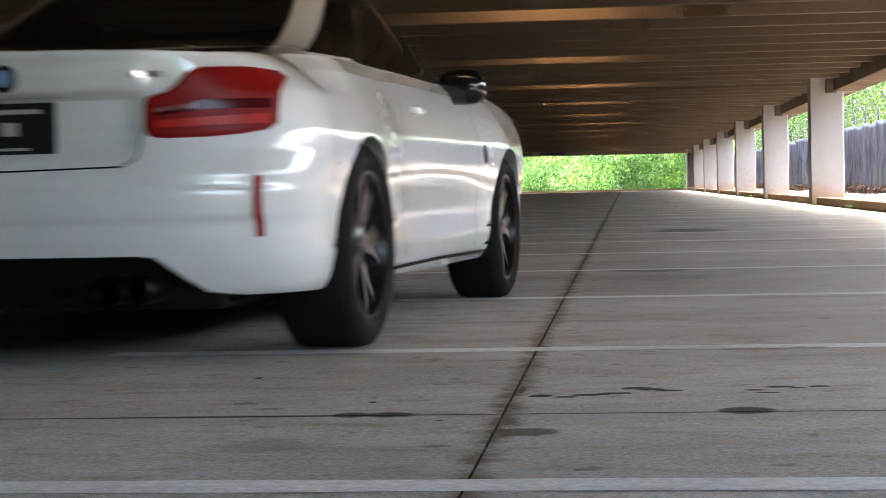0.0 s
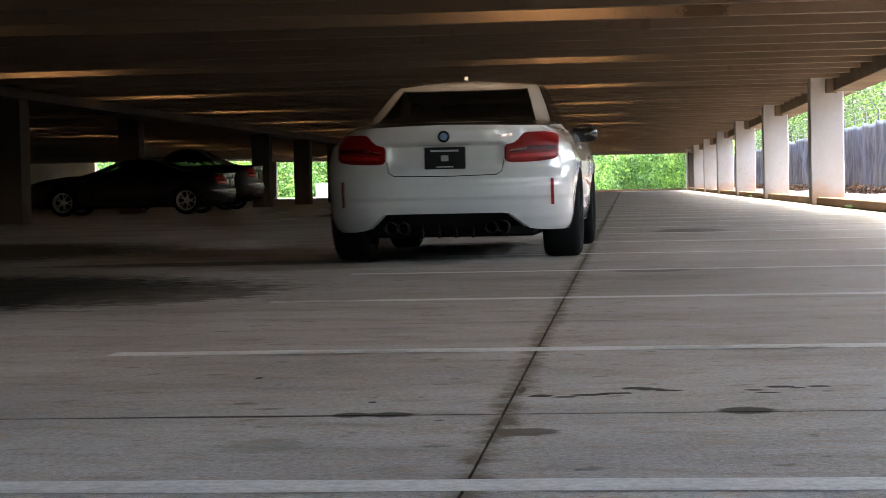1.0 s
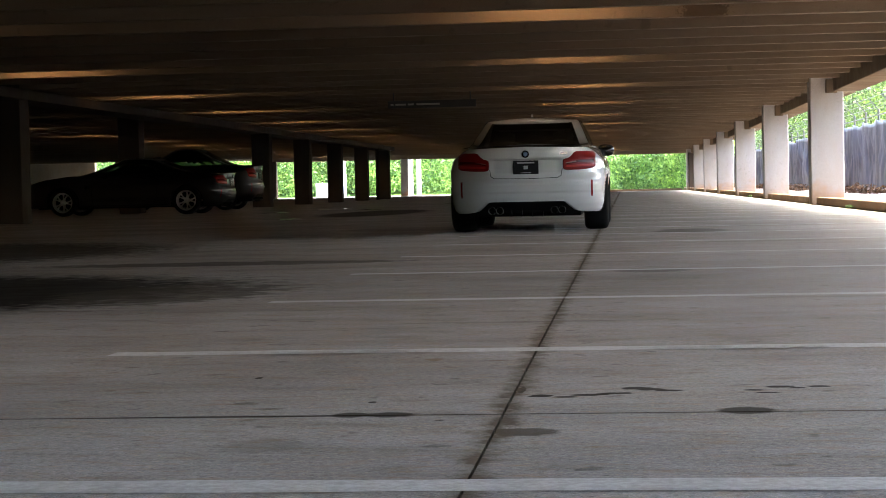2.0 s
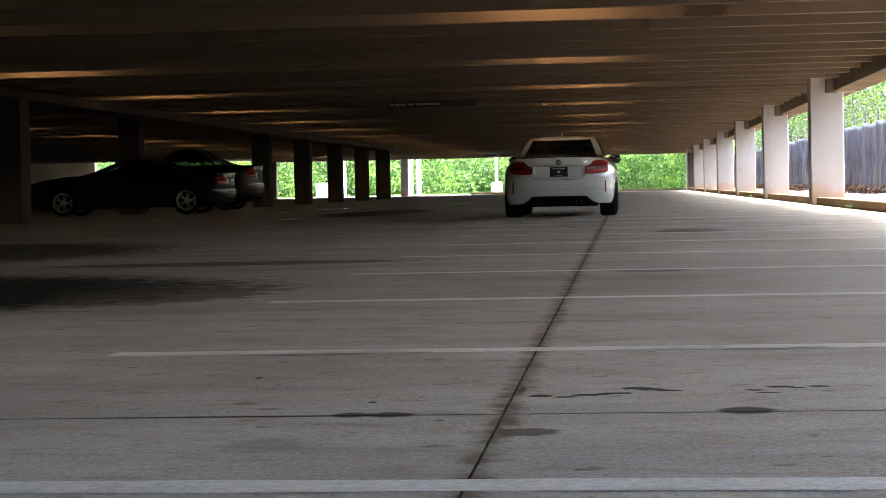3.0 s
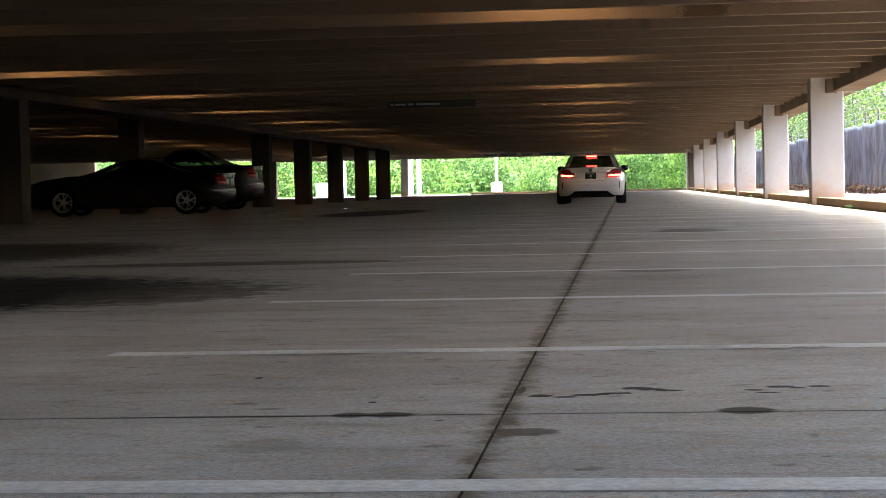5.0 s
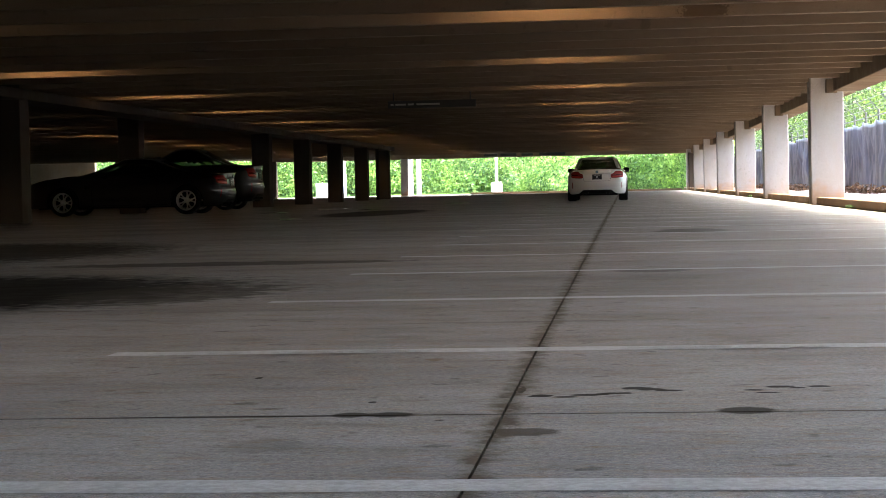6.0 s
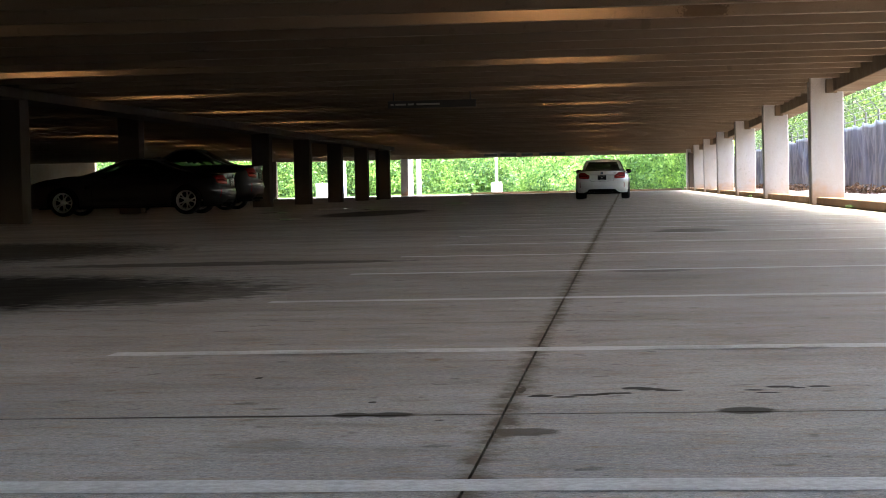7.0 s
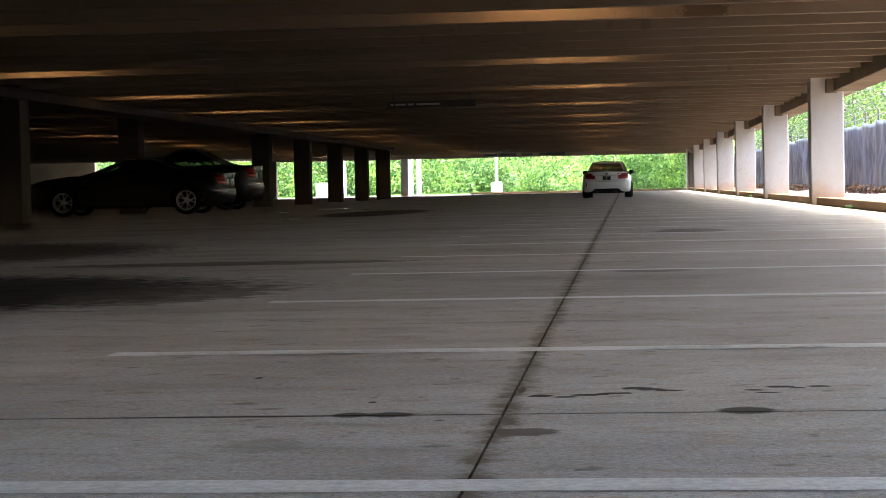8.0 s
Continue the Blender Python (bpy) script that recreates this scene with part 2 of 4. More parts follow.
def lines():
    for k in range(-2, 40):
        y = 3.30 + 2.743 * k
        skew = -0.0121
        left = -1.68 + 0.03 * math.sin(k * 7.1)
        bm = bmesh.new()
        n = 24
        w = 0.066
        rows = []
        for i in range(n + 1):
            x = left + (3.6 - left) * i / n
            j = [rng.uniform(-0.005, 0.005) for _ in range(2)]
            rows.append([bm.verts.new((x, y + skew * x + s * w + d, 0.0025)) for s, d in zip((-1, 1), j)])
        for a, b in zip(rows, rows[1:]):
            bm.faces.new((a[0], b[0], b[1], a[1]))
        ob = part("parking_line", bm, M_PAINT)
        tagged(ob, "worn white painted parking stall line on concrete", "parking line", "stall lines", "structure")


def ceiling():
    """Deck above with its row of stems, one mesh."""
    bm = bmesh.new()
    box(bm, WEST, 4.6, ROOF_BACK, END + 0.3, SOFFIT, SOFFIT + 0.35)
    k0 = math.ceil((ROOF_BACK + 0.1 - STEM_Y) / STEM)
    k1 = int((END - STEM_Y) / STEM)
    for k in range(k0, k1 + 1):
        y = STEM_Y + k * STEM
        v = []
        for x in (WEST, 4.25):
            v.append([bm.verts.new((x, y + dy, z)) for dy, z in ((-0.0, STEM_Z), (0.17, STEM_Z), (0.23, SOFFIT + 0.01), (-0.06, SOFFIT + 0.01))])
        a, b = v
        for i in range(4):
            j = (i + 1) % 4
            bm.faces.new((a[i], b[i], b[j], a[j]))
        bm.faces.new(a[::-1])
        bm.faces.new(b)
    bmesh.ops.recalc_face_normals(bm, faces=bm.faces[:])
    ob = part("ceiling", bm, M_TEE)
    tagged(ob, "brownish precast concrete ceiling with rows of stems", "ceiling", kind="structure")


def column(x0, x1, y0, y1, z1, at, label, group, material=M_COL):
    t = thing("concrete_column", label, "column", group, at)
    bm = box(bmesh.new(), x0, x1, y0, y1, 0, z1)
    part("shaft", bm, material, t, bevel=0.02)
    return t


def outer_side():
    for k in range(-3, 7):
        y = COL_Y + BAY * k
        t = column(0, 0.66, 0, 0.62, SOFFIT, pose(COL_X, y, 0), "pale grey square concrete column with rust-stained foot", "outer columns")
        bm = box(bmesh.new(), 0.30, 0.52, -0.22, 0.0, 2.24, 2.52)
        part("corbel", bm, M_TEE, t, bevel=0.01)
        # girder on the columns, one span each
        bm = box(bmesh.new(), 4.2, 4.75, y + 0.66, y + BAY - 0.04, 2.27, 3.05)
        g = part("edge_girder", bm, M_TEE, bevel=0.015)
        tagged(g, "long precast concrete edge girder on columns", "girder", "edge girders", "structure")
        bm = box(bmesh.new(), 3.84, 4.1, y + 0.75, y + BAY - 0.12, -0.05, 0.15)
        g = part("kerb", bm, M_KERB, bevel=0.02)
        tagged(g, "dirt-stained low concrete kerb between columns", "kerb", "kerbs", "structure")


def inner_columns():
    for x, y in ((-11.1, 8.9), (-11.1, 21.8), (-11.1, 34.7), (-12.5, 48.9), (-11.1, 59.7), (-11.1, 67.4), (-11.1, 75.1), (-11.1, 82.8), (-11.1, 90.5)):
        column(-0.56, 0, 0, 0.56, SOFFIT, pose(x, y, 0), "square concrete column in the deck's interior, shade put in its colour", "interior columns", M_COL_SHADED)
    d = thing("drain_pipe", "dark drain pipe from floor to ceiling beside a column", "pipe", at=pose(-11.1, 86.2, 0))
    part("pipe", lathe([(0.0, 0.075), (2.5, 0.075), (2.5, 0.0)], 14, "z"), M_COL_SHADED, d)
    part("bracket", box(bmesh.new(), -0.12, 0.12, -0.1, 0.1, 2.28, 2.34), M_COL_SHADED, d, bevel=0.01)
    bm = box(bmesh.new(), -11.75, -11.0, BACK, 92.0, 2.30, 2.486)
    tagged(part("ceiling_beam", bm, M_COL_SHADED), "concrete girder along the interior columns, shade put in its colour", "beam", kind="structure")


def walls():
    # far end: lintel with fascia, low kerb, corner piers
    tagged(boxed("lintel_end", (-22.0, 4.7, END, END + 0.4, 2.26, 3.05), M_TEE, bevel=0.01), "concrete spandrel over the far opening", "spandrel", kind="structure")
    tagged(boxed("wall_end", (WEST, -33.2, END, END + 0.4, 0, 3.05), M_WALL), "dim concrete end wall", "wall", kind="structure")
    tagged(boxed("wall_end_2", (-31.6, -22.0, END, END + 0.4, 2.4, 3.05), M_WALL), "dim concrete end wall", "wall", kind="structure")
    tagged(boxed("wall_end_3", (-33.2, -31.6, END, END + 0.4, 2.55, 3.05), M_WALL), "dim concrete end wall", "wall", kind="structure")
    tagged(boxed("wall_west", (WEST - 0.3, WEST, BACK, END + 0.4, 0, 3.3), M_WALL), "added concrete wall closing the deck", "wall", kind="structure")
    # bank out of view, added to keep low sky off the car's tail
    tagged(boxed("light_block_bank", (-9.0, 5.6, BACK - 0.3, BACK, -0.4, 3.6), M_GRASS), "added unseen bank behind the slab that blocks low sky light", "bank", kind="structure")
    # wall out of view, added so its edge narrows the light from behind
    tagged(boxed("light_block_wall", (WEST, 0.2, ROOF_BACK - 0.3, ROOF_BACK, 0, 3.3), M_WALL), "added concrete wall closing the deck", "wall", kind="structure")
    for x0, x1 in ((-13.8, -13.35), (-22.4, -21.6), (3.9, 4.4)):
        # only the middle pier keeps the lit colour, the others carry painted shade
        column(0, x1 - x0, 0, 0.5, 2.3, pose(x0, END - 0.2, 0), "concrete pier at the far opening", "end piers", M_COL if x0 < -12.6 and x0 > -15 else M_COL_SHADED)


def outside():
    g = boxed("ground", (-900, 900, -700, 1800, -1.2, -0.41), M_GRASS)
    tagged(g, "grass and bare ground round the garage", "ground", kind="structure")
    bm = bmesh.new()
    # bank beside the deck
    n = 60
    rows = []
    for j in range(n + 1):
        y = -40 + 220 * j / n
        rows.append([bm.verts.new((x, y, z + noise.noise((x, y * 0.6, 0)) * 0.06)) for x, z in ((4.12, 0.02), (5.0, 0.1), (6.2, 0.16), (8.0, 0.2), (10, 0.5), (14, 1.0), (40, 3.0))])
    for a, b in zip(rows, rows[1:]):
        for i in range(len(a) - 1):
            bm.faces.new((a[i], a[i + 1], b[i + 1], b[i]))
    tagged(part("mulch_bank", bm, M_GRAVEL, smooth=True), "pale gravel and red mulch bank beside the deck", "bank", kind="structure")
    r = boxed("road", (-60, -2.5, END + 0.32, END + 12, -0.4, -0.02), M_ROAD)
    bm = bmesh.new()
    rows = []
    for j, (y, z) in enumerate(((END + 0.31, -0.06), (END + 12, 0.0), (END + 22, 0.6), (END + 36, 5.5), (END + 60, 14))):
        rows.append([bm.verts.new((x, y, z - (0.1 if j < 2 and x < -2 else 0) + (noise.noise((x * 0.1, y, 0)) * 0.5 if j > 1 else 0))) for x in range(-90, 61, 6)])
    for a, b in zip(rows, rows[1:]):
        for i in range(len(a) - 1):
            bm.faces.new((a[i], a[i + 1], b[i + 1], b[i]))
    tagged(part("hillside", bm, M_GRASS, smooth=True), "grassy slope rising under the far woods", "slope", kind="structure")
    tagged(boxed("kerb_end", (-9.5, 3.5, END + 0.05, END + 0.3, 0.0, 0.13), M_KERB, bevel=0.02), "dark low kerb at the deck's far end", "kerb", kind="structure")
    tagged(r, "pale sunlit road beyond the deck", "road", kind="structure")


def foliage(name, dark, mid, light):
    m = mat(name, mid, 0.5)
    t = m.node_tree
    g = t.nodes.new("ShaderNodeNewGeometry")
    c = ramp(m, g.outputs["Random Per Island"], [(0.0, dark), (0.5, mid), (1.0, light)])
    clump = noise_tex(m, coords(m), 0.5, 4, 0.6)
    c = mix(m, 0.85, c, ramp(m, clump, [(0.34, (0.35, 0.42, 0.4)), (0.5, (0.95, 0.95, 0.9)), (0.66, (1.75, 1.55, 1.1))]), "MULTIPLY")
    to(m, c, "Base Color")
    tr = t.nodes.new("ShaderNodeBsdfTranslucent")
    mx = t.nodes.new("ShaderNodeMixShader")
    mx.inputs[0].default_value = 0.45
    t.links.new(c, tr.inputs[0])
    t.links.new(t.nodes["Principled BSDF"].outputs[0], mx.inputs[1])
    t.links.new(tr.outputs[0], mx.inputs[2])
    t.links.new(mx.outputs[0], t.nodes["Material Output"].inputs[0])
    return m


M_LEAF = foliage("leaves", (0.035, 0.085, 0.022), (0.11, 0.22, 0.05), (0.22, 0.36, 0.09))
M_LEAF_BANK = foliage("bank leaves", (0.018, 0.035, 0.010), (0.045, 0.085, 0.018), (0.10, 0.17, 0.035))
M_LITTER = foliage("dead leaves", (0.05, 0.025, 0.012), (0.10, 0.05, 0.025), (0.18, 0.10, 0.05))
M_BARK = concrete("bark", (0.06, 0.05, 0.04), (0.14, 0.12, 0.1), (0.09, 0.08, 0.06), 0.9, (3, 3, 0.6))


def leaf_mass(name, label, blobs, count, size, seed, material=None):
    """Many bent leaf sprays scattered through uneven clumps."""
    rg = np.random.RandomState(seed)
    b = np.array(blobs)
    b = b[rg.choice(len(b), count, p=b[:, 3] ** 2 / (b[:, 3] ** 2).sum())]

    def ways():
        v = rg.normal(size=(count, 3))
        return v / np.linalg.norm(v, axis=1)[:, None]

    d, u = ways(), ways()
    c = b[:, :3] + d * (b[:, 3] * rg.uniform(0.45, 1.0, count))[:, None] * np.array((1, 1, 0.75))
    w = np.cross(u, d + 0.01)
    w /= np.linalg.norm(w, axis=1)[:, None] + 1e-6
    s = (size * rg.uniform(0.5, 1.3, count))[:, None]
    quad = np.stack((c - u * s, c + w * s * 0.55 + d * s * 0.2, c + u * s, c - w * s * 0.55 + d * s * 0.2), axis=1)[c[:, 2] > 0.03]
    verts = quad.reshape(-1, 3)
    k = np.arange(len(quad))[:, None] * 4
    faces = np.concatenate((k + np.array((0, 1, 2)), k + np.array((0, 2, 3))))
    me = bpy.data.meshes.new(name)
    me.from_pydata(verts.tolist(), [], faces.tolist())
    me.materials.append(material or M_LEAF)
    ob = new(name, me)
    return tagged(ob, label, "woods", kind="stuff")


def trunk(x, y, h, r, seed):
    rg = random.Random(seed)
    bm = bmesh.new()
    rings = []
    ox = oy = 0.0
    for k in range(9):
        f = k / 8
        ox += rg.uniform(-0.06, 0.06)
        oy += rg.uniform(-0.06, 0.06)
        rr = r * (1 - 0.6 * f) * (1.35 if k == 0 else 1)
        rings.append([bm.verts.new((ox + rr * math.cos(a), oy + rr * math.sin(a), h * f)) for a in (2 * math.pi * i / 8 for i in range(8))])
    for a, b in zip(rings, rings[1:]):
        for i in range(8):
            bm.faces.new((a[i], a[(i + 1) % 8], b[(i + 1) % 8], b[i]))
    for q in range(4):
        base = Vector((ox * 0.7, oy * 0.7, h * rg.uniform(0.4, 0.8)))
        a = rg.uniform(0, 6.28)
        tip = base + Vector((math.cos(a), math.sin(a), 0.8)) * h * 0.25
        v = [bm.verts.new(base + Vector((dx, dy, 0)) * r * 0.3) for dx, dy in ((-1, -1), (1, -1), (0, 1))] + [bm.verts.new(tip)]
        for i in range(3):
            bm.faces.new((v[i], v[(i + 1) % 3], v[3]))
    ob = part("tree_trunk", bm, M_BARK, smooth=True)
    ob.matrix_basis = pose(x, y, -0.42)
    return tagged(ob, "grey-brown tree trunk at the wood's edge", "tree trunk", "trunks")


def woods():
    rg = random.Random(11)
    far = []
    for i in range(800):
        x = rg.uniform(-62, 14)
        y = END + (8 if x > -4 else 14) + abs(rg.gauss(0, 8))
        z = rg.uniform(-0.2, 10.0) if y > END + 18 else rg.uniform(-0.4, 3.2)
        far.append((x, y, z, rg.uniform(0.5, 2.2)))
    leaf_mass("far_woods", "sunlit green woods beyond the far opening", far, 300000, 0.115, 3)
    side = []
    for i in range(340):
        y = rg.uniform(22, 150)
        x = 8.6 + abs(rg.gauss(0, 3.0))
        side.append((x, y, rg.uniform(1.4, 4.0) if x < 10 else rg.uniform(2, 9.0), rg.uniform(0.5, 1.5)))
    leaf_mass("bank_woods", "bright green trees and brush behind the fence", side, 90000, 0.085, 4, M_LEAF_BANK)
    litter = [(6.1 + rg.uniform(-0.3, 0.4), rg.uniform(28, 110), 0.16, rg.uniform(0.1, 0.3)) for i in range(220)]
    leaf_mass("leaf_litter", "brown dead leaves heaped along the fence foot", litter, 9000, 0.06, 8, M_LITTER)
    weeds = [(3.72 + rg.uniform(-0.04, 0.06), rg.choice((32.7, 33.0, 58.4)) + rg.uniform(-0.3, 0.3), 0.03, rg.uniform(0.03, 0.06)) for i in range(16)]
    leaf_mass("kerb_weeds", "small green weeds at the foot of the kerb", weeds, 260, 0.022, 9, M_LEAF_BANK)
    for k in range(16):
        trunk(-56 + 4.6 * k + rg.uniform(-1, 1), END + 21 + rg.uniform(0, 6), rg.uniform(7, 10), rg.uniform(0.12, 0.24), k)
    for k in range(8):
        trunk(10.5 + rg.uniform(0, 2), 40 + 12 * k, 9, 0.16, 40 + k)


M_TARP = mat("blue-grey fence fabric", (0.14, 0.16, 0.21), 0.5)
tv = coords(M_TARP)
tarp_c = mix(M_TARP, ramp(M_TARP, noise_tex(M_TARP, tv, 0.55, 6, 0.7, 0.8), [(0.40, 0.0), (0.60, 0.85)]), (0.072, 0.084, 0.132), (0.02, 0.022, 0.034))
to(M_TARP, mix(M_TARP, ramp(M_TARP, noise_tex(M_TARP, tv, 5.0, 5, 0.7), [(0.55, 0.0), (0.75, 0.6)]), tarp_c, (0.15, 0.13, 0.12)), "Base Color")
M_STEEL = mat("weathered steel", (0.07, 0.072, 0.075), 0.6, 0.4)


def fence():
    """Sagging fabric on posts, span by span, with a rail and wires above."""
    t = thing("construction_fence", "sagging blue-grey fabric fence on steel posts", "fence")
    span = 2.6
    x0 = 6.5
    rg = random.Random(21)
    # the first 11 spans lie out of view, added to cut low side light
    n = 49
    for k in range(n):
        y0 = -6.6 + span * k
        bm = lathe([(0.15, 0.03), (2.28, 0.03), (2.30, 0.0)], 8, "z")
        bmesh.ops.translate(bm, verts=bm.verts[:], vec=(x0 + 0.06, y0, 0))
        part("post", bm, M_STEEL, t)
        bm = bmesh.new()
        nu, nv = 56, 14
        ph, sag = rg.uniform(0, 6), rg.uniform(0.02, 0.10)
        rows = []
        for i in range(nu + 1):
            u = i / nu
            line = []
            for j in range(nv + 1):
                w = j / nv
                crease = abs(math.sin(u * 9 + ph + 2.2 * noise.noise((u * 1.7, w * 1.3, k)) + 0.7 * math.sin(w * 3 + k))) ** 0.6
                fold = 0.07 * math.sin(u * 6.5 + ph + w * 1.2) + 0.085 * crease * (0.5 + 0.9 * abs(noise.noise((u * 2, w, k)))) + 0.12 * noise.noise((u * 2.2 + k * 3.1, w * 1.6, ph)) + 0.035 * noise.noise((u * 12 + k, w * 5, ph))
                top = 2.03 - sag * 4 * u * (1 - u) - 0.02 * math.sin(u * 9 + ph)
                low = 0.19 + 0.13 * noise.noise((u * 3 + k, 0.3, ph))
                fold *= min(1, 7 * min(u, 1 - u))
                line.append(bm.verts.new((x0 + fold * (0.35 + 0.65 * (1 - abs(2 * w - 1))), y0 + span * u, low + (top - low) * w)))
            rows.append(line)
        for a, b in zip(rows, rows[1:]):
            for j in range(nv):
                bm.faces.new((a[j], a[j + 1], b[j + 1], b[j]))
        ob = part("fabric_panel", bm, M_TARP, t, smooth=True)
        md = ob.modifiers.new("thickness", "SOLIDIFY")
        md.thickness = 0.004
        arm = bmesh.new()
        v = [[arm.verts.new((x0 + 0.06 + dx + d, y0 + e, z)) for d, e in ((-0.015, -0.015), (0.015, -0.015), (0.015, 0.015), (-0.015, 0.015))] for dx, z in ((0, 2.26), (-0.27, 2.58))]
        for q in range(4):
            arm.faces.new((v[0][q], v[0][(q + 1) % 4], v[1][(q + 1) % 4], v[1][q]))
        arm.faces.new(v[1])
        part("arm", arm, M_STEEL, t)
    for dx, z, name in ((0, 2.14, "top_rail"), (-0.06, 2.34, "barbed_wire"), (-0.15, 2.45, "barbed_wire"), (-0.25, 2.565, "barbed_wire")):
        rad = 0.016 if name == "top_rail" else 0.006
        bm = lathe([(-6.6, rad), (-6.6 + span * n, rad)], 6, "y")
        if name == "barbed_wire":
            for q in range(int(span * n / 0.16)):
                yb = -6.5 + 0.16 * q
                v = [bm.verts.new(p) for p in ((-0.025, yb, -0.02), (0.0, yb + 0.012, 0.0), (0.025, yb, 0.025), (0.0, yb - 0.012, 0.0))]
                bm.faces.new(v)
        bmesh.ops.translate(bm, verts=bm.verts[:], vec=(x0 + 0.06 + dx, 0, z))
        part(name, bm, M_STEEL, t)


M_LAMP = mat("warm lamp diffuser", (0.8, 0.7, 0.55), 0.5)
lb = M_LAMP.node_tree.nodes["Principled BSDF"]
lb.inputs["Emission Color"].default_value = (1.0, 0.57, 0.30, 1)
lb.inputs["Emission Strength"].default_value = 2.4
# weaker glow for unseen near lamps, added to streak the car's paint
M_LAMP_DIM = mat("dimmed warm lamp diffuser", (0.7, 0.62, 0.5), 0.5)
lb = M_LAMP_DIM.node_tree.nodes["Principled BSDF"]
lb.inputs["Emission Color"].default_value = (1.0, 0.66, 0.42, 1)
lb.inputs["Emission Strength"].default_value = 0.8
M_HOUSING = mat("grey lamp housing", (0.25, 0.25, 0.24), 0.5, 0.3)


def strip_light(shielded, at):
    t = thing("ceiling_light", "warm-lit strip light between ceiling stems", "ceiling light", "ceiling lights", at)
    part("housing", box(bmesh.new(), -0.62, 0.62, -0.07, 0.07, -0.06, 0.0), M_HOUSING, t, bevel=0.01)
    part("diffuser", box(bmesh.new(), -0.6, 0.6, -0.055, 0.055, -0.17, -0.065), M_LAMP if shielded else M_LAMP_DIM, t, "glowing warm diffuser", bevel=0.01)
    # unseen plates added to keep the glow on the stem ahead, off the floor
    part("back_shield", box(bmesh.new(), -0.62, 0.62, -0.075, -0.06, -0.174, -0.061), M_HOUSING, t)
    if shielded:
        part("shield", box(bmesh.new(), -0.62, 0.62, -0.075, 0.075, -0.19, -0.175), M_HOUSING, t)
    return t


def ceiling_lights():
    for x, k0 in ((-0.85, -2), (-9.6, 0), (-18.2, 2)):
        first = None
        for k in range(k0, 12):
            y = STEM_Y + 5 * STEM * k - 0.72
            if y > END - 4:
                continue
            at = pose(x, y, SOFFIT)
            if k < 0:
                strip_light(False, at)
            elif first is None:
                first = strip_light(True, at)
            else:
                copy_thing(first, at)


M_SIGN = mat("dark hanging sign", (0.015, 0.015, 0.016), 0.5)
M_PALE = mat("pale lettering", (0.32, 0.31, 0.28), 0.6)
M_POLE = concrete("pale post", (0.62, 0.64, 0.66), (0.78, 0.8, 0.82), (0.7, 0.7, 0.68), 0.6)


def small_fixtures():
    # hanging sign with an unreadable line of print
    s = thing("hanging_sign", "dark hanging sign board with a pale line of print", "sign", at=pose(-3.95, 39.77, 0))
    part("board", box(bmesh.new(), -0.92, 0.92, -0.02, 0.02, 2.17, 2.32), M_SIGN, s, bevel=0.005)
    for x0, x1 in ((-0.86, -0.80), (-0.76, -0.54), (-0.50, -0.38), (-0.32, 0.16)):
        boxed("print_bar", (x0, x1, -0.026, -0.018, 2.225, 2.262), M_PALE, s)
    for x in (-0.8, 0.8):
        part("hanger", box(bmesh.new(), x - 0.012, x + 0.012, -0.012, 0.012, 2.31, 2.489), M_SIGN, s)
    # clearance board under the far spandrel
    c = thing("clearance_board", "row of dark boards hung along the far spandrel", "sign", at=pose(-6.4, END - 0.06, 0))
    for x0, x1 in ((-2.2, -1.4), (-1.2, -0.2), (0.1, 0.8), (1.2, 2.8)):
        part("board", box(bmesh.new(), x0, x1, -0.03, 0.03, 2.32, 2.5), M_SIGN, c, bevel=0.01)
    part("rail", box(bmesh.new(), -2.4, 3.0, 0.0, 0.06, 2.5, 2.56), M_SIGN, c)
    # lamp post on the road beyond
    p = thing("lamp_post", "pale lamp post on a round concrete base", "lamp post", at=pose(-8.5, END + 9.5, -0.02))
    part("base", lathe([(0.0, 0.36), (0.75, 0.36), (0.78, 0.0)], 20, "z"), M_POLE, p)
    part("pole", lathe([(0.75, 0.09), (6.5, 0.06), (6.5, 0.0)], 12, "z"), M_POLE, p)
    # white marker and pale post seen between the interior columns
    q = thing("utility_box", "white utility cabinet on the grass", "utility box", at=pose(-20.3, END + 10, -0.02))
    part("cabinet", box(bmesh.new(), -0.42, 0.42, -0.3, 0.3, 0, 0.95), M_POLE, q, bevel=0.02)
    q = thing("pale_post", "pale square post beside the road", "post", at=pose(-18.6, END + 8, -0.02))
    part("shaft", box(bmesh.new(), -0.18, 0.18, -0.18, 0.18, 0, 3.2), M_POLE, q, bevel=0.02)
    for x in (-13.4, -12.9):
        q = thing("white_post", "white square post just outside the deck", "post", "white posts", pose(x, END + 1.9, -0.4))
        part("shaft", box(bmesh.new(), -0.13, 0.13, -0.13, 0.13, 0, 2.9), M_POLE, q, bevel=0.015)


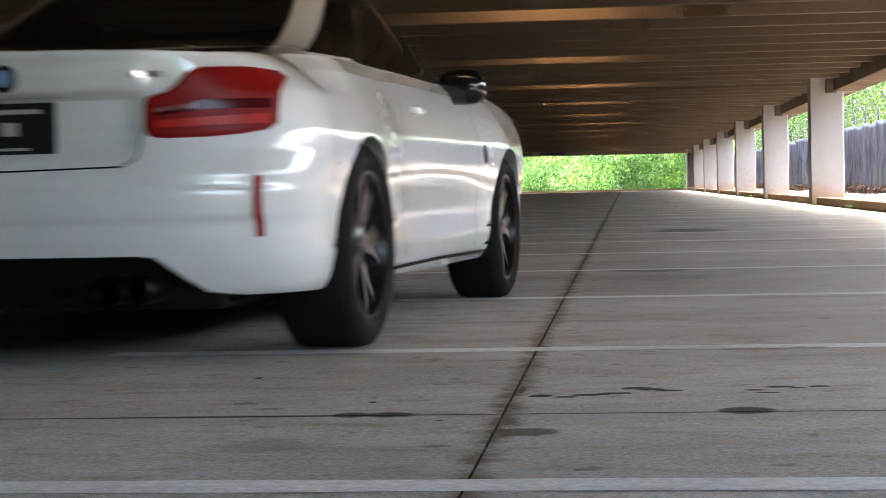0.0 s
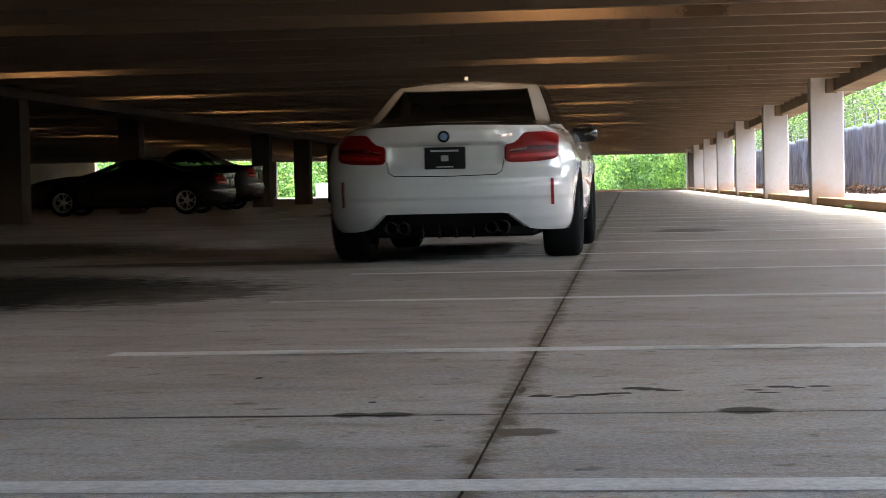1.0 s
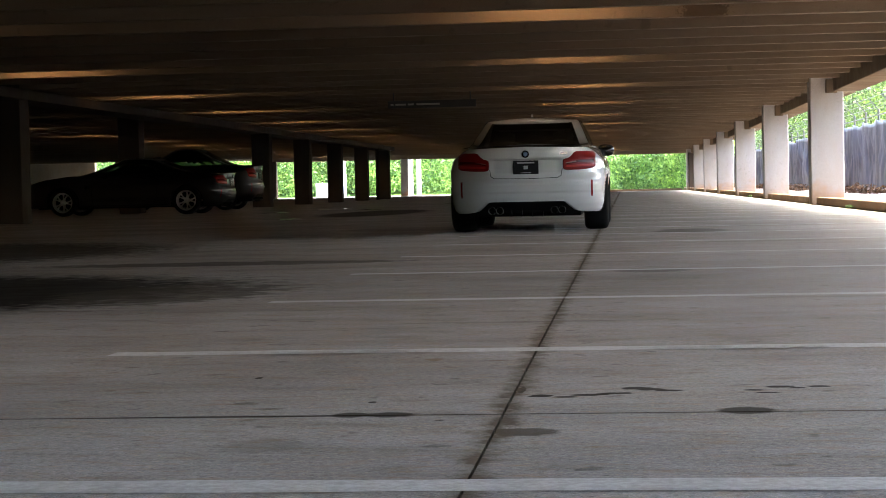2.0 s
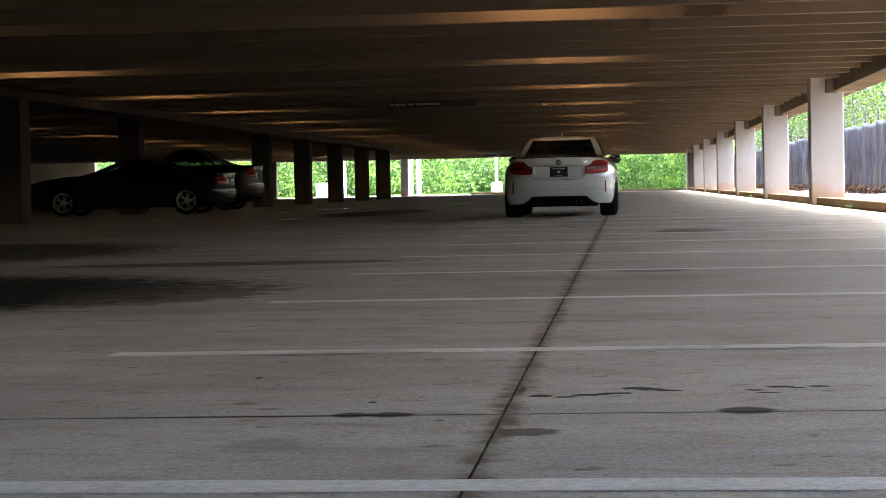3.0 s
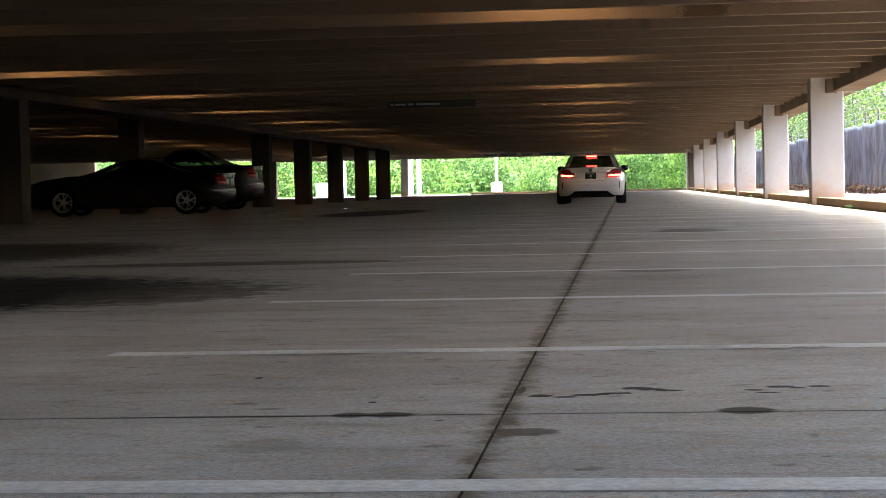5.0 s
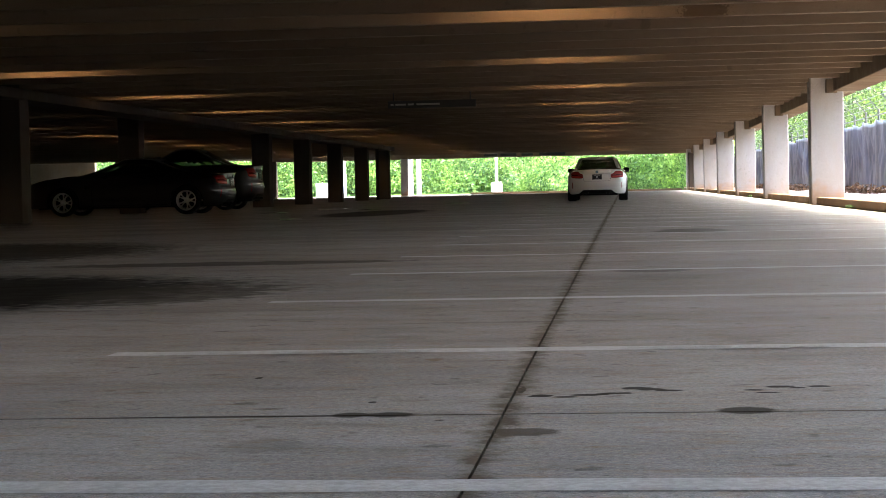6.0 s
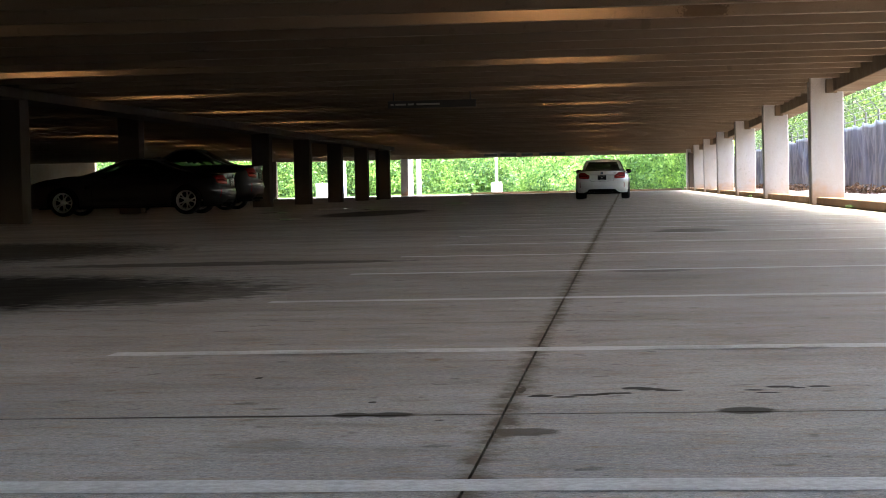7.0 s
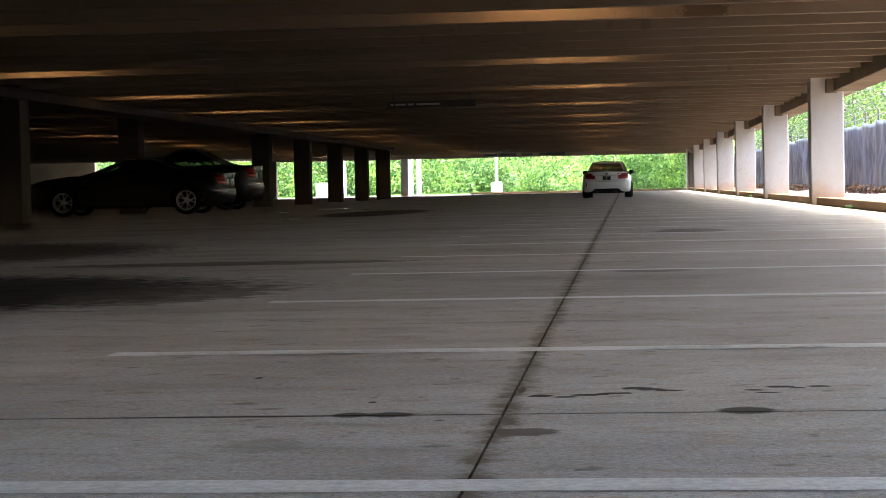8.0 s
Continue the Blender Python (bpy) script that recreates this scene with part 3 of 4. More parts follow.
def car_rows():
    d = ((0, -1.725, 6.366, -6.4), (0.1, -1.63, 7.05, -5.75), (0.2, -1.555, 7.72, -5.1), (0.3, -1.48, 8.43, -4.4), (0.5, -1.382, 9.857, -3.55),
         (0.7, -1.300, 11.48, -2.5), (1.0, -1.222, 14.0, -1.3), (1.5, -1.150, 17.95, -0.65), (1.7, -1.128, 19.65, -0.42), (2.2, -1.09, 24.0, -0.35), (2.8, -1.056, 29.263, -0.4),
         (3.5, -0.991, 36.3, -0.5), (4.0, -0.942, 41.2, -0.5), (4.5, -0.898, 45.8, -0.45), (5.2, -0.865, 52.0, -0.35), (6.0, -0.825, 58.2, -0.4), (7.0, -0.755, 65.0, -0.7), (8.0, -0.645, 70.3, -1.0))
    return [(t, pose(x + 0.013, y, 0, 0, 0, a)) for t, x, y, a in d]


# ---- cars ----
def paint(name, color, rough=0.3, flake=0.0):
    m = mat(name, color, rough, flake)
    b = m.node_tree.nodes["Principled BSDF"]
    b.inputs["Coat Weight"].default_value = 1.0
    b.inputs["Coat Roughness"].default_value = 0.04
    v = coords(m, local=True)
    dust = ramp(m, noise_tex(m, v, 2.2, 5, 0.6), [(0.4, 0.0), (0.8, 0.12 if color[0] > 0.1 else 0.015)])
    to(m, mix(m, dust, color, (0.35, 0.32, 0.27)), "Base Color")
    return m


M_WHITE = paint("white car paint", (0.53, 0.527, 0.51), 0.22)
M_BLACKCAR = paint("black car paint", (0.006, 0.006, 0.007))
M_GREYCAR = paint("dark grey car paint", (0.008, 0.008, 0.01))
M_TRIM = mat("black plastic trim", (0.005, 0.005, 0.005), 0.6, 0.0, 0.1)
M_GLOSS = mat("gloss black", (0.006, 0.006, 0.007), 0.12)
M_RUBBER = mat("tyre rubber", (0.009, 0.009, 0.009), 0.85, 0.0, 0.08)
M_RIM = mat("dark wheel metal", (0.012, 0.012, 0.013), 0.25, 0.7)
M_CUT = mat("machined spoke face", (0.09, 0.09, 0.093), 0.22, 1.0)
M_CHROME = mat("chrome", (0.6, 0.6, 0.6), 0.12, 1.0)
M_PIPE = mat("sooty dark chrome", (0.016, 0.016, 0.016), 0.4, 1.0)
M_LENS = mat("red lamp lens", (0.16, 0.004, 0.004), 0.35, 0.0, 0.12)
M_LENS.node_tree.nodes["Principled BSDF"].inputs["Coat Weight"].default_value = 0.0
M_LENS_DARK = mat("smoked red lamp lens", (0.05, 0.003, 0.004), 0.15, 0.0, 0.2)
M_BAR = mat("red light guide", (0.32, 0.008, 0.006), 0.3, 0.0, 0.2)
M_CLEAR = mat("clear lamp lens", (0.2, 0.09, 0.08), 0.2)
M_SEAT = mat("black seat leather", (0.015, 0.015, 0.016), 0.55)
M_PLATE = mat("black number plate", (0.008, 0.008, 0.009), 0.5, 0.0, 0.15)
M_GREYBAR = mat("grey print", (0.3, 0.3, 0.3), 0.5)
M_BLUE = mat("blue enamel", (0.12, 0.2, 0.3), 0.3)
M_ALLOY = mat("silver alloy", (0.72, 0.69, 0.62), 0.45, 0.8)
M_GLOW = mat("lit brake lamp", (0.8, 0.05, 0.03), 0.4)
bg = M_GLOW.node_tree.nodes["Principled BSDF"]
bg.inputs["Emission Color"].default_value = (1.0, 0.05, 0.035, 1)
bg.inputs["Emission Strength"].default_value = 0.9

M_GLASS = bpy.data.materials.new("tinted car glass")
M_GLASS.use_nodes = True
gt = M_GLASS.node_tree
gt.nodes.clear()
g_out = gt.nodes.new("ShaderNodeOutputMaterial")
g_mix = gt.nodes.new("ShaderNodeMixShader")
g_fr = gt.nodes.new("ShaderNodeFresnel")
g_tr = gt.nodes.new("ShaderNodeBsdfTransparent")
g_gl = gt.nodes.new("ShaderNodeBsdfGlossy")
g_fr.inputs[0].default_value = 1.45
g_tr.inputs[0].default_value = (0.14, 0.155, 0.14, 1)
g_gl.inputs["Roughness"].default_value = 0.02
gt.links.new(g_fr.outputs[0], g_mix.inputs[0])
gt.links.new(g_tr.outputs[0], g_mix.inputs[1])
gt.links.new(g_gl.outputs[0], g_mix.inputs[2])
gt.links.new(g_mix.outputs[0], g_out.inputs[0])


def lerp(table, v):
    return float(np.interp(v, [a for a, _ in table], [b for _, b in table]))


REAR_L, REAR_P = 0.5, 2.7
WHEELBASE, NOSE, ARCH = 2.693, 3.58, 0.362
REAR_Y = ((0.18, -0.74), (0.22, -0.80), (0.30, -0.845), (0.38, -0.868), (0.43, -0.872), (0.445, -0.882), (0.52, -0.886), (0.54, -0.876), (0.57, -0.876), (0.60, -0.862), (0.64, -0.845), (0.70, -0.835),
          (0.80, -0.832), (0.86, -0.845), (0.90, -0.856), (0.925, -0.868), (0.94, -0.868), (1.05, -0.82))
SIDE_W = ((0.18, 0.80), (0.24, 0.845), (0.32, 0.862), (0.42, 0.86), (0.52, 0.868), (0.62, 0.876), (0.70, 0.876), (0.75, 0.866), (0.82, 0.85), (0.90, 0.825), (0.95, 0.785), (1.0, 0.73))
FLARE = ((0.18, 0.25), (0.35, 0.8), (0.5, 1.0), (0.66, 1.0), (0.78, 0.75), (0.88, 0.35), (0.95, 0.1), (1.0, 0.0))
TOP_Z = ((-0.9, 0.922), (-0.6, 0.935), (-0.2, 0.952), (1.0, 0.945), (2.0, 0.935), (2.6, 0.92), (3.1, 0.85), (3.58, 0.70))


def side_w(y, z):
    w = lerp(SIDE_W, z)
    f = lerp(FLARE, z)
    w += f * (0.042 * math.exp(-(y / 0.50) ** 2) + 0.036 * math.exp(-((y - WHEELBASE) / 0.46) ** 2))
    # hollow along the door's lower half
    w -= 0.016 * math.exp(-((y - 1.3) / 0.7) ** 2) * math.exp(-((z - 0.42) / 0.09) ** 2)
    # shoulders fall away towards the tail
    w -= 0.075 * min(max((-0.05 - y) / 0.3, 0), 1) * min(max((z - 0.81) / 0.11, 0), 1.2)
    return w


def tail_y(x, z):
    """Depth of the tail with the recessed field round the number plate."""
    def step(a, b, v):
        f = min(max((v - a) / (b - a), 0), 1)
        return f * f * (3 - 2 * f)
    field = step(0.43, 0.36, abs(x)) * step(0.605, 0.66, z) * step(0.822, 0.796, z)
    return lerp(REAR_Y, z) + 0.026 * field - 0.012 * step(0.44, 0.40, abs(x)) * step(0.796, 0.83, z) * step(0.93, 0.86, z)


def rear_y(x, z):
    w = side_w(lerp(REAR_Y, z) + REAR_L, z)
    q = min(abs(x) / w, 0.9999)
    return tail_y(x, z) + REAR_L * (1 - (1 - q ** REAR_P) ** (1 / REAR_P))


def rear_floor(x):
    """Lower edge of the painted bumper: raised over the diffuser."""
    return lerp(((0, 0.335), (0.40, 0.335), (0.46, 0.33), (0.55, 0.265), (0.62, 0.225), (0.72, 0.212), (0.95, 0.21)), abs(x))


def body_bm(T):
    cols = []   # each: function of z -> (x, y), lower z, top z
    n_rear = 46
    for i in range(n_rear + 1):
        a = (i / n_rear) * math.pi / 2
        sx, cy = math.sin(a) ** (2 / REAR_P), 1 - math.cos(a) ** (2 / REAR_P)
        cols.append(("r", sx, cy, rear_floor(sx * 0.9)))
    sill = 0.20
    ys = []
    y = lerp(REAR_Y, 0.5) + REAR_L + 0.02
    for yc in (0.0, WHEELBASE):
        start = yc - ARCH - 0.004
        if yc > 1:
            for k in range(1, 26):
                yy = ARCH + 0.004 + (start - ARCH - 0.004) * k / 26
                ys.append((yy, sill))
        ys.append((start, 0.215 if yc < 1 else sill))
        for k in range(21):
            ph = math.pi * k / 20
            ys.append((yc - ARCH * math.cos(ph), 0.335 + ARCH * math.sin(ph) * 0.99))
        ys.append((yc + ARCH + 0.004, sill))
    ys += [(WHEELBASE + ARCH + 0.02, sill)]
    y_side0 = -ARCH - 0.004
    for yy, zz in ys:
        cols.append(("s", yy, 0, zz))
    n_front = 14
    for i in range(1, n_front + 1):
        a = (1 - i / n_front) * math.pi / 2
        cols.append(("f", math.sin(a) ** (2 / 2.6), 1 - math.cos(a) ** (2 / 2.6), 0.2))
    NT = 64
    bm = bmesh.new()

    def place(c, t):
        kind, u, v, z0 = c
        if kind == "r":
            z = z0 + t * (lerp(TOP_Z, -0.86 + v * 0.5) - z0)
            yr = lerp(REAR_Y, z)
            return u * side_w(yr + REAR_L, z), min(tail_y(u * side_w(yr + REAR_L, z), z) + REAR_L * v, y_side0 - 0.0005), z
        if kind == "s":
            z = z0 + t * (lerp(TOP_Z, u) - z0)
            return side_w(u, z), u, z
        yf = WHEELBASE + ARCH + 0.02
        y = yf + (NOSE - yf) * (1 - v)
        z = z0 + t * (lerp(TOP_Z, y) - z0)
        return u * side_w(yf, z), y - 0.06 * (z - 0.5) ** 2, z

    grids = []
    for sgn in (1, -1):
        g = []
        for c in cols:
            line = []
            for j in range(NT + 1):
                x, y, z = place(c, j / NT)
                line.append(bm.verts.new((sgn * x * T[0], y * T[1], z * T[2])))
            # returned lip under the edge
            x, y, z = place(c, 0)
            line.insert(0, bm.verts.new((sgn * x * 0.93 * T[0], (y if c[0] == "s" else y * 0.97) * T[1], (z + 0.01) * T[2])))
            g.append(line)
        for a, b in zip(g, g[1:]):
            for j in range(NT + 1):
                q = (a[j], b[j], b[j + 1], a[j + 1])
                bm.faces.new(q if sgn > 0 else q[::-1])
        grids.append(g)
    # decks joining both sides
    N = 10
    prev = None
    for a, b in zip(*grids):
        va, vb = a[-1].co, b[-1].co
        row = [b[-1]]
        for j in range(1, N):
            f = j / N
            co = vb.lerp(va, f)
            co.z += 0.02 * T[2] * (1 - (2 * f - 1) ** 2)
            row.append(bm.verts.new(co))
        row.append(a[-1])
        if prev:
            for j in range(N):
                bm.faces.new((prev[j], row[j], row[j + 1], prev[j + 1]))
        prev = row
    bmesh.ops.remove_doubles(bm, verts=bm.verts[:], dist=0.0004)
    bmesh.ops.recalc_face_normals(bm, faces=bm.faces[:])
    return bm


def cabin_point(s, t, off=0.0):
    """Surface of the cabin: s 0..1 rear centre to corner, 1..2 along the side, 2..3 round to the front centre; t belt to roof edge."""
    hw = 0.722 - 0.165 * t + 0.07 * t * (1 - t)
    y0 = -0.36 + 0.98 * t ** 0.96
    y1 = 2.48 - 0.93 * t ** 0.98
    L, p = 0.30, 3.2
    if s <= 1:
        a = s * math.pi / 2
        x, y = hw * math.sin(a) ** (2 / p), y0 + L * (1 - math.cos(a) ** (2 / p))
    elif s <= 2:
        x, y = hw * (1 + 0.025 * math.sin((s - 1) * math.pi)), y0 + L + (y1 - y0 - 2 * L) * (s - 1)
    else:
        a = (3 - s) * math.pi / 2
        x, y = hw * math.sin(a) ** (2 / p), y1 - L * (1 - math.cos(a) ** (2 / p))
    zb = lerp(TOP_Z, y) + 0.004
    zr = 1.302 - 0.05 * ((y - 1.12) / 0.6) ** 2
    z = zb + t * (zr - zb)
    k = 1 + off
    return x * k, y + (off if s > 2.3 else -off if s < 0.7 else 0), z + off * 0.6


WINDOWS = {"rear_window": (0.0, 0.545, 0.02, 0.93), "quarter_window": (0.88, 1.24, 0.10, 0.90), "door_window": (1.275, 1.95, 0.05, 0.93), "windscreen": (2.3, 3.0, 0.05, 0.92)}


def cabin_bm(T):
    S = sorted({round(i / 14, 4) for i in range(43)} | {v for w in WINDOWS.values() for v in w[:2]})
    Q = sorted({round(i / 10, 4) for i in range(11)} | {v for w in WINDOWS.values() for v in w[2:]})
    bm = bmesh.new()
    sides = []
    for sgn in (1, -1):
        g = []
        for s in S:
            g.append([bm.verts.new((sgn * p[0] * T[0], p[1] * T[1], p[2] * T[2])) for p in (cabin_point(s, t) for t in Q)])
        for i in range(len(S) - 1):
            for j in range(len(Q) - 1):
                sm, tm = (S[i] + S[i + 1]) / 2, (Q[j] + Q[j + 1]) / 2
                if any(a < sm < b and c < tm < d for a, b, c, d in WINDOWS.values()):
                    continue
                bm.faces.new((g[i][j], g[i + 1][j], g[i + 1][j + 1], g[i][j + 1]))
        sides.append(g)
    N, prev = 12, None
    for a, b in zip(*sides):
        va, vb = a[-1].co, b[-1].co
        row = [b[-1]]
        for j in range(1, N):
            co = vb.lerp(va, j / N)
            co.z += 0.042 * T[2] * (1 - (2 * j / N - 1) ** 2) * min(1, abs(va.x) / 0.5)
            row.append(bm.verts.new(co))
        row.append(a[-1])
        if prev:
            for j in range(N):
                try:
                    bm.faces.new((prev[j], row[j], row[j + 1], prev[j + 1]))
                except ValueError:
                    pass
        prev = row
    bmesh.ops.remove_doubles(bm, verts=bm.verts[:], dist=0.0006)
    bmesh.ops.recalc_face_normals(bm, faces=bm.faces[:])
    return bm


def pane_bm(key, T, sgn=0):
    s0, s1, t0, t1 = WINDOWS[key]
    bm = bmesh.new()
    n, m = 18, 10
    e = 0.015
    if sgn == 0:
        us = [(-1 + 2 * i / (2 * n)) for i in range(2 * n + 1)]
        inner, outer = (s0, s1) if key == "rear_window" else (s1, s0)
        cols = [(math.copysign(1, u), inner + (outer - inner) * abs(u) * (1 + e)) for u in us]
    else:
        cols = [(sgn, s0 - e + (s1 - s0 + 2 * e) * i / n) for i in range(n + 1)]
    g = []
    for sg, s in cols:
        line = []
        for j in range(m + 1):
            p = cabin_point(min(max(s, 0.0), 3.0), t0 - e + (t1 - t0 + 2 * e) * j / m, 0.003)
            line.append(bm.verts.new((sg * p[0] * T[0], p[1] * T[1], p[2] * T[2])))
        g.append(line)
    for a, b in zip(g, g[1:]):
        for j in range(m):
            bm.faces.new((a[j], b[j], b[j + 1], a[j + 1]))
    bmesh.ops.remove_doubles(bm, verts=bm.verts[:], dist=0.0004)
    return bm


def rear_patch(low, high, x0, x1, off, T, sgn=1, n=40, m=12, depth=0.0):
    """A shaped skin on the car's tail, over x0..x1 between the curves low(x) and high(x)."""
    bm = bmesh.new()
    g = []
    for i in range(n + 1):
        x = x0 + (x1 - x0) * i / n
        line = []
        for j in range(m + 1):
            z = low(x) + (high(x) - low(x)) * j / m
            edge = min(i, n - i) == 0 or min(j, m - j) == 0
            line.append(bm.verts.new((sgn * x * T[0], (rear_y(x, z) - (0.0 if edge and depth == 0 else off)) * T[1], z * T[2])))
        g.append(line)
    for a, b in zip(g, g[1:]):
        for j in range(m):
            q = (a[j], b[j], b[j + 1], a[j + 1])
            bm.faces.new(q if sgn > 0 else q[::-1])
    return bm


def lathe(profile, n=48, axis="x"):
    bm = bmesh.new()
    rings = []
    for k in range(n):
        a = 2 * math.pi * k / n
        rings.append([bm.verts.new((u, r * math.cos(a), r * math.sin(a)) if axis == "x" else (r * math.cos(a), u, r * math.sin(a)) if axis == "y" else (r * math.cos(a), r * math.sin(a), u)) for u, r in profile])
    for k in range(n):
        a, b = rings[k], rings[(k + 1) % n]
        for j in range(len(profile) - 1):
            bm.faces.new((a[j], b[j], b[j + 1], a[j + 1]))
    bmesh.ops.remove_doubles(bm, verts=bm.verts[:], dist=0.0003)
    bmesh.ops.recalc_face_normals(bm, faces=bm.faces[:])
    return bm


def wheel(parent, x, y, radius, width, side, spoke_mat, face_mat, spokes=5, rim_r=0.243):
    """Hub, barrel and double spokes; the outer face looks to +x for side 1."""
    h = width / 2
    bm = lathe([(-h * 0.9, rim_r - 0.012), (-h * 0.9, rim_r), (-h * 0.75, rim_r - 0.006), (-h * 0.5, rim_r - 0.03), (h * 0.5, rim_r - 0.03), (h * 0.8, rim_r - 0.008), (h * 0.92, rim_r + 0.002), (h * 0.92, rim_r - 0.012), (h * 0.45, rim_r - 0.042)], 56)
    hub = lathe([(h * 0.2, 0.0), (h * 0.74, 0.0), (h * 0.74, 0.03), (h * 0.66, 0.062), (h * 0.2, 0.075)], 28)
    tmp = bpy.data.meshes.new("tmp")
    hub.to_mesh(tmp)
    hub.free()
    bm.from_mesh(tmp)
    bpy.data.meshes.remove(tmp)
    w = part("wheel", bm, spoke_mat, parent, smooth=True)
    w.data.set_sharp_from_angle(angle=radians(35))
    sp = bmesh.new()
    for k in range(spokes):
        for d in (-1, 1):
            a0 = 2 * math.pi * k / spokes + d * 0.10
            a1 = 2 * math.pi * k / spokes + d * 0.26
            pts = []
            for r, a, zf in ((0.05, a0, 0.66), (0.14, (a0 + a1) / 2, 0.72), (rim_r - 0.016, a1, 0.78)):
                half = 0.017 if r < 0.1 else 0.013 if r < 0.2 else 0.018
                c, s = math.cos(a), math.sin(a)
                pts.append([(zf * h, c * r + s * half, s * r - c * half), (zf * h, c * r - s * half, s * r + c * half),
                            (zf * h - 0.035, c * r - s * half * 1.2, s * r + c * half * 1.2), (zf * h - 0.035, c * r + s * half * 1.2, s * r - c * half * 1.2)])
            vs = [[sp.verts.new(p) for p in q] for q in pts]
            for a_, b_ in zip(vs, vs[1:]):
                for i in range(4):
                    f = sp.faces.new((a_[i], b_[i], b_[(i + 1) % 4], a_[(i + 1) % 4]))
                    f.material_index = 1 if i == 0 else 0
    bmesh.ops.recalc_face_normals(sp, faces=sp.faces[:])
    part("spokes", sp, [spoke_mat, face_mat], w, "dark double spokes with machined faces")
    R, r0 = radius, rim_r
    prof = [(-h * 0.8, r0 - 0.004), (-h * 1.0, r0 + 0.02), (-h * 1.04, (R + r0) / 2), (-h * 0.98, R - 0.028), (-h * 0.86, R - 0.008), (-h * 0.6, R), (h * 0.6, R),
            (h * 0.86, R - 0.008), (h * 0.98, R - 0.028), (h * 1.04, (R + r0) / 2), (h * 1.0, r0 + 0.02), (h * 0.8, r0 - 0.004)]
    ty = lathe(prof, 64)
    part("tyre", ty, M_RUBBER, w, smooth=True)
    disc = lathe([(h * 0.05, 0.05), (h * 0.05, 0.175), (-h * 0.1, 0.175), (-h * 0.1, 0.05)], 40)
    part("brake_disc", disc, M_RIM, w)
    w.matrix_basis = pose(x, y, radius, 0, 0, 0 if side > 0 else 180)
    return w


def blob(sx, sy, sz, at, power=2.6, seg=(20, 12)):
    """Rounded pad."""
    bm = bmesh.new()
    g = []
    def sp(v):
        return math.copysign(abs(v) ** (2 / power), v)
    for i in range(seg[1] + 1):
        b = -math.pi / 2 + math.pi * i / seg[1]
        g.append([bm.verts.new((at[0] + sx * sp(math.cos(b)) * sp(math.cos(a)), at[1] + sy * sp(math.cos(b)) * sp(math.sin(a)), at[2] + sz * sp(math.sin(b)))) for a in (2 * math.pi * k / seg[0] for k in range(seg[0]))])
    for a, b in zip(g, g[1:]):
        for k in range(seg[0]):
            j = (k + 1) % seg[0]
            bm.faces.new((a[k], a[j], b[j], b[k]))
    bmesh.ops.remove_doubles(bm, verts=bm.verts[:], dist=0.0003)
    bmesh.ops.recalc_face_normals(bm, faces=bm.faces[:])
    return bm


def strip(points, width, normal_off, T):
    """A thin strip following the tail, for a dark gap or a painted crease line: points (x, z)."""
    bm = bmesh.new()
    row = []
    pts = []
    for a, b in zip(points, points[1:]):
        for k in range(8):
            pts.append(((a[0] + (b[0] - a[0]) * k / 8), (a[1] + (b[1] - a[1]) * k / 8)))
    pts.append(points[-1])
    for i, (x, z) in enumerate(pts):
        p, q = pts[max(i - 1, 0)], pts[min(i + 1, len(pts) - 1)]
        d = Vector((q[0] - p[0], q[1] - p[1]))
        d.normalize()
        row.append([bm.verts.new(((x + s * d.y * width) * T[0], (rear_y(x + s * d.y * width, z - s * d.x * width) - normal_off) * T[1], (z - s * d.x * width) * T[2])) for s in (-0.5, 0.5)])
    for a, b in zip(row, row[1:]):
        bm.faces.new((a[0], b[0], b[1], a[1]))
    return bm


def side_strip(points, width, off, sgn, T):
    bm = bmesh.new()
    pts = []
    for a, b in zip(points, points[1:]):
        for k in range(10):
            pts.append((a[0] + (b[0] - a[0]) * k / 10, a[1] + (b[1] - a[1]) * k / 10))
    pts.append(points[-1])
    row = []
    for i, (y, z) in enumerate(pts):
        p, q = pts[max(i - 1, 0)], pts[min(i + 1, len(pts) - 1)]
        d = Vector((q[0] - p[0], q[1] - p[1]))
        d.normalize()
        row.append([bm.verts.new((sgn * (side_w(y + s * d.y * width, z - s * d.x * width) + off) * T[0], (y + s * d.y * width) * T[1], (z - s * d.x * width) * T[2])) for s in (-0.5, 0.5)])
    for a, b in zip(row, row[1:]):
        bm.faces.new((a[0], b[0], b[1], a[1]))
    return bm


LIGHT_LOW = ((0.42, 0.705), (0.435, 0.686), (0.47, 0.678), (0.60, 0.680), (0.70, 0.688), (0.765, 0.700), (0.79, 0.720))
LIGHT_HIGH = ((0.42, 0.782), (0.43, 0.800), (0.485, 0.815), (0.515, 0.836), (0.55, 0.876), (0.58, 0.886), (0.70, 0.889), (0.765, 0.880), (0.79, 0.860))


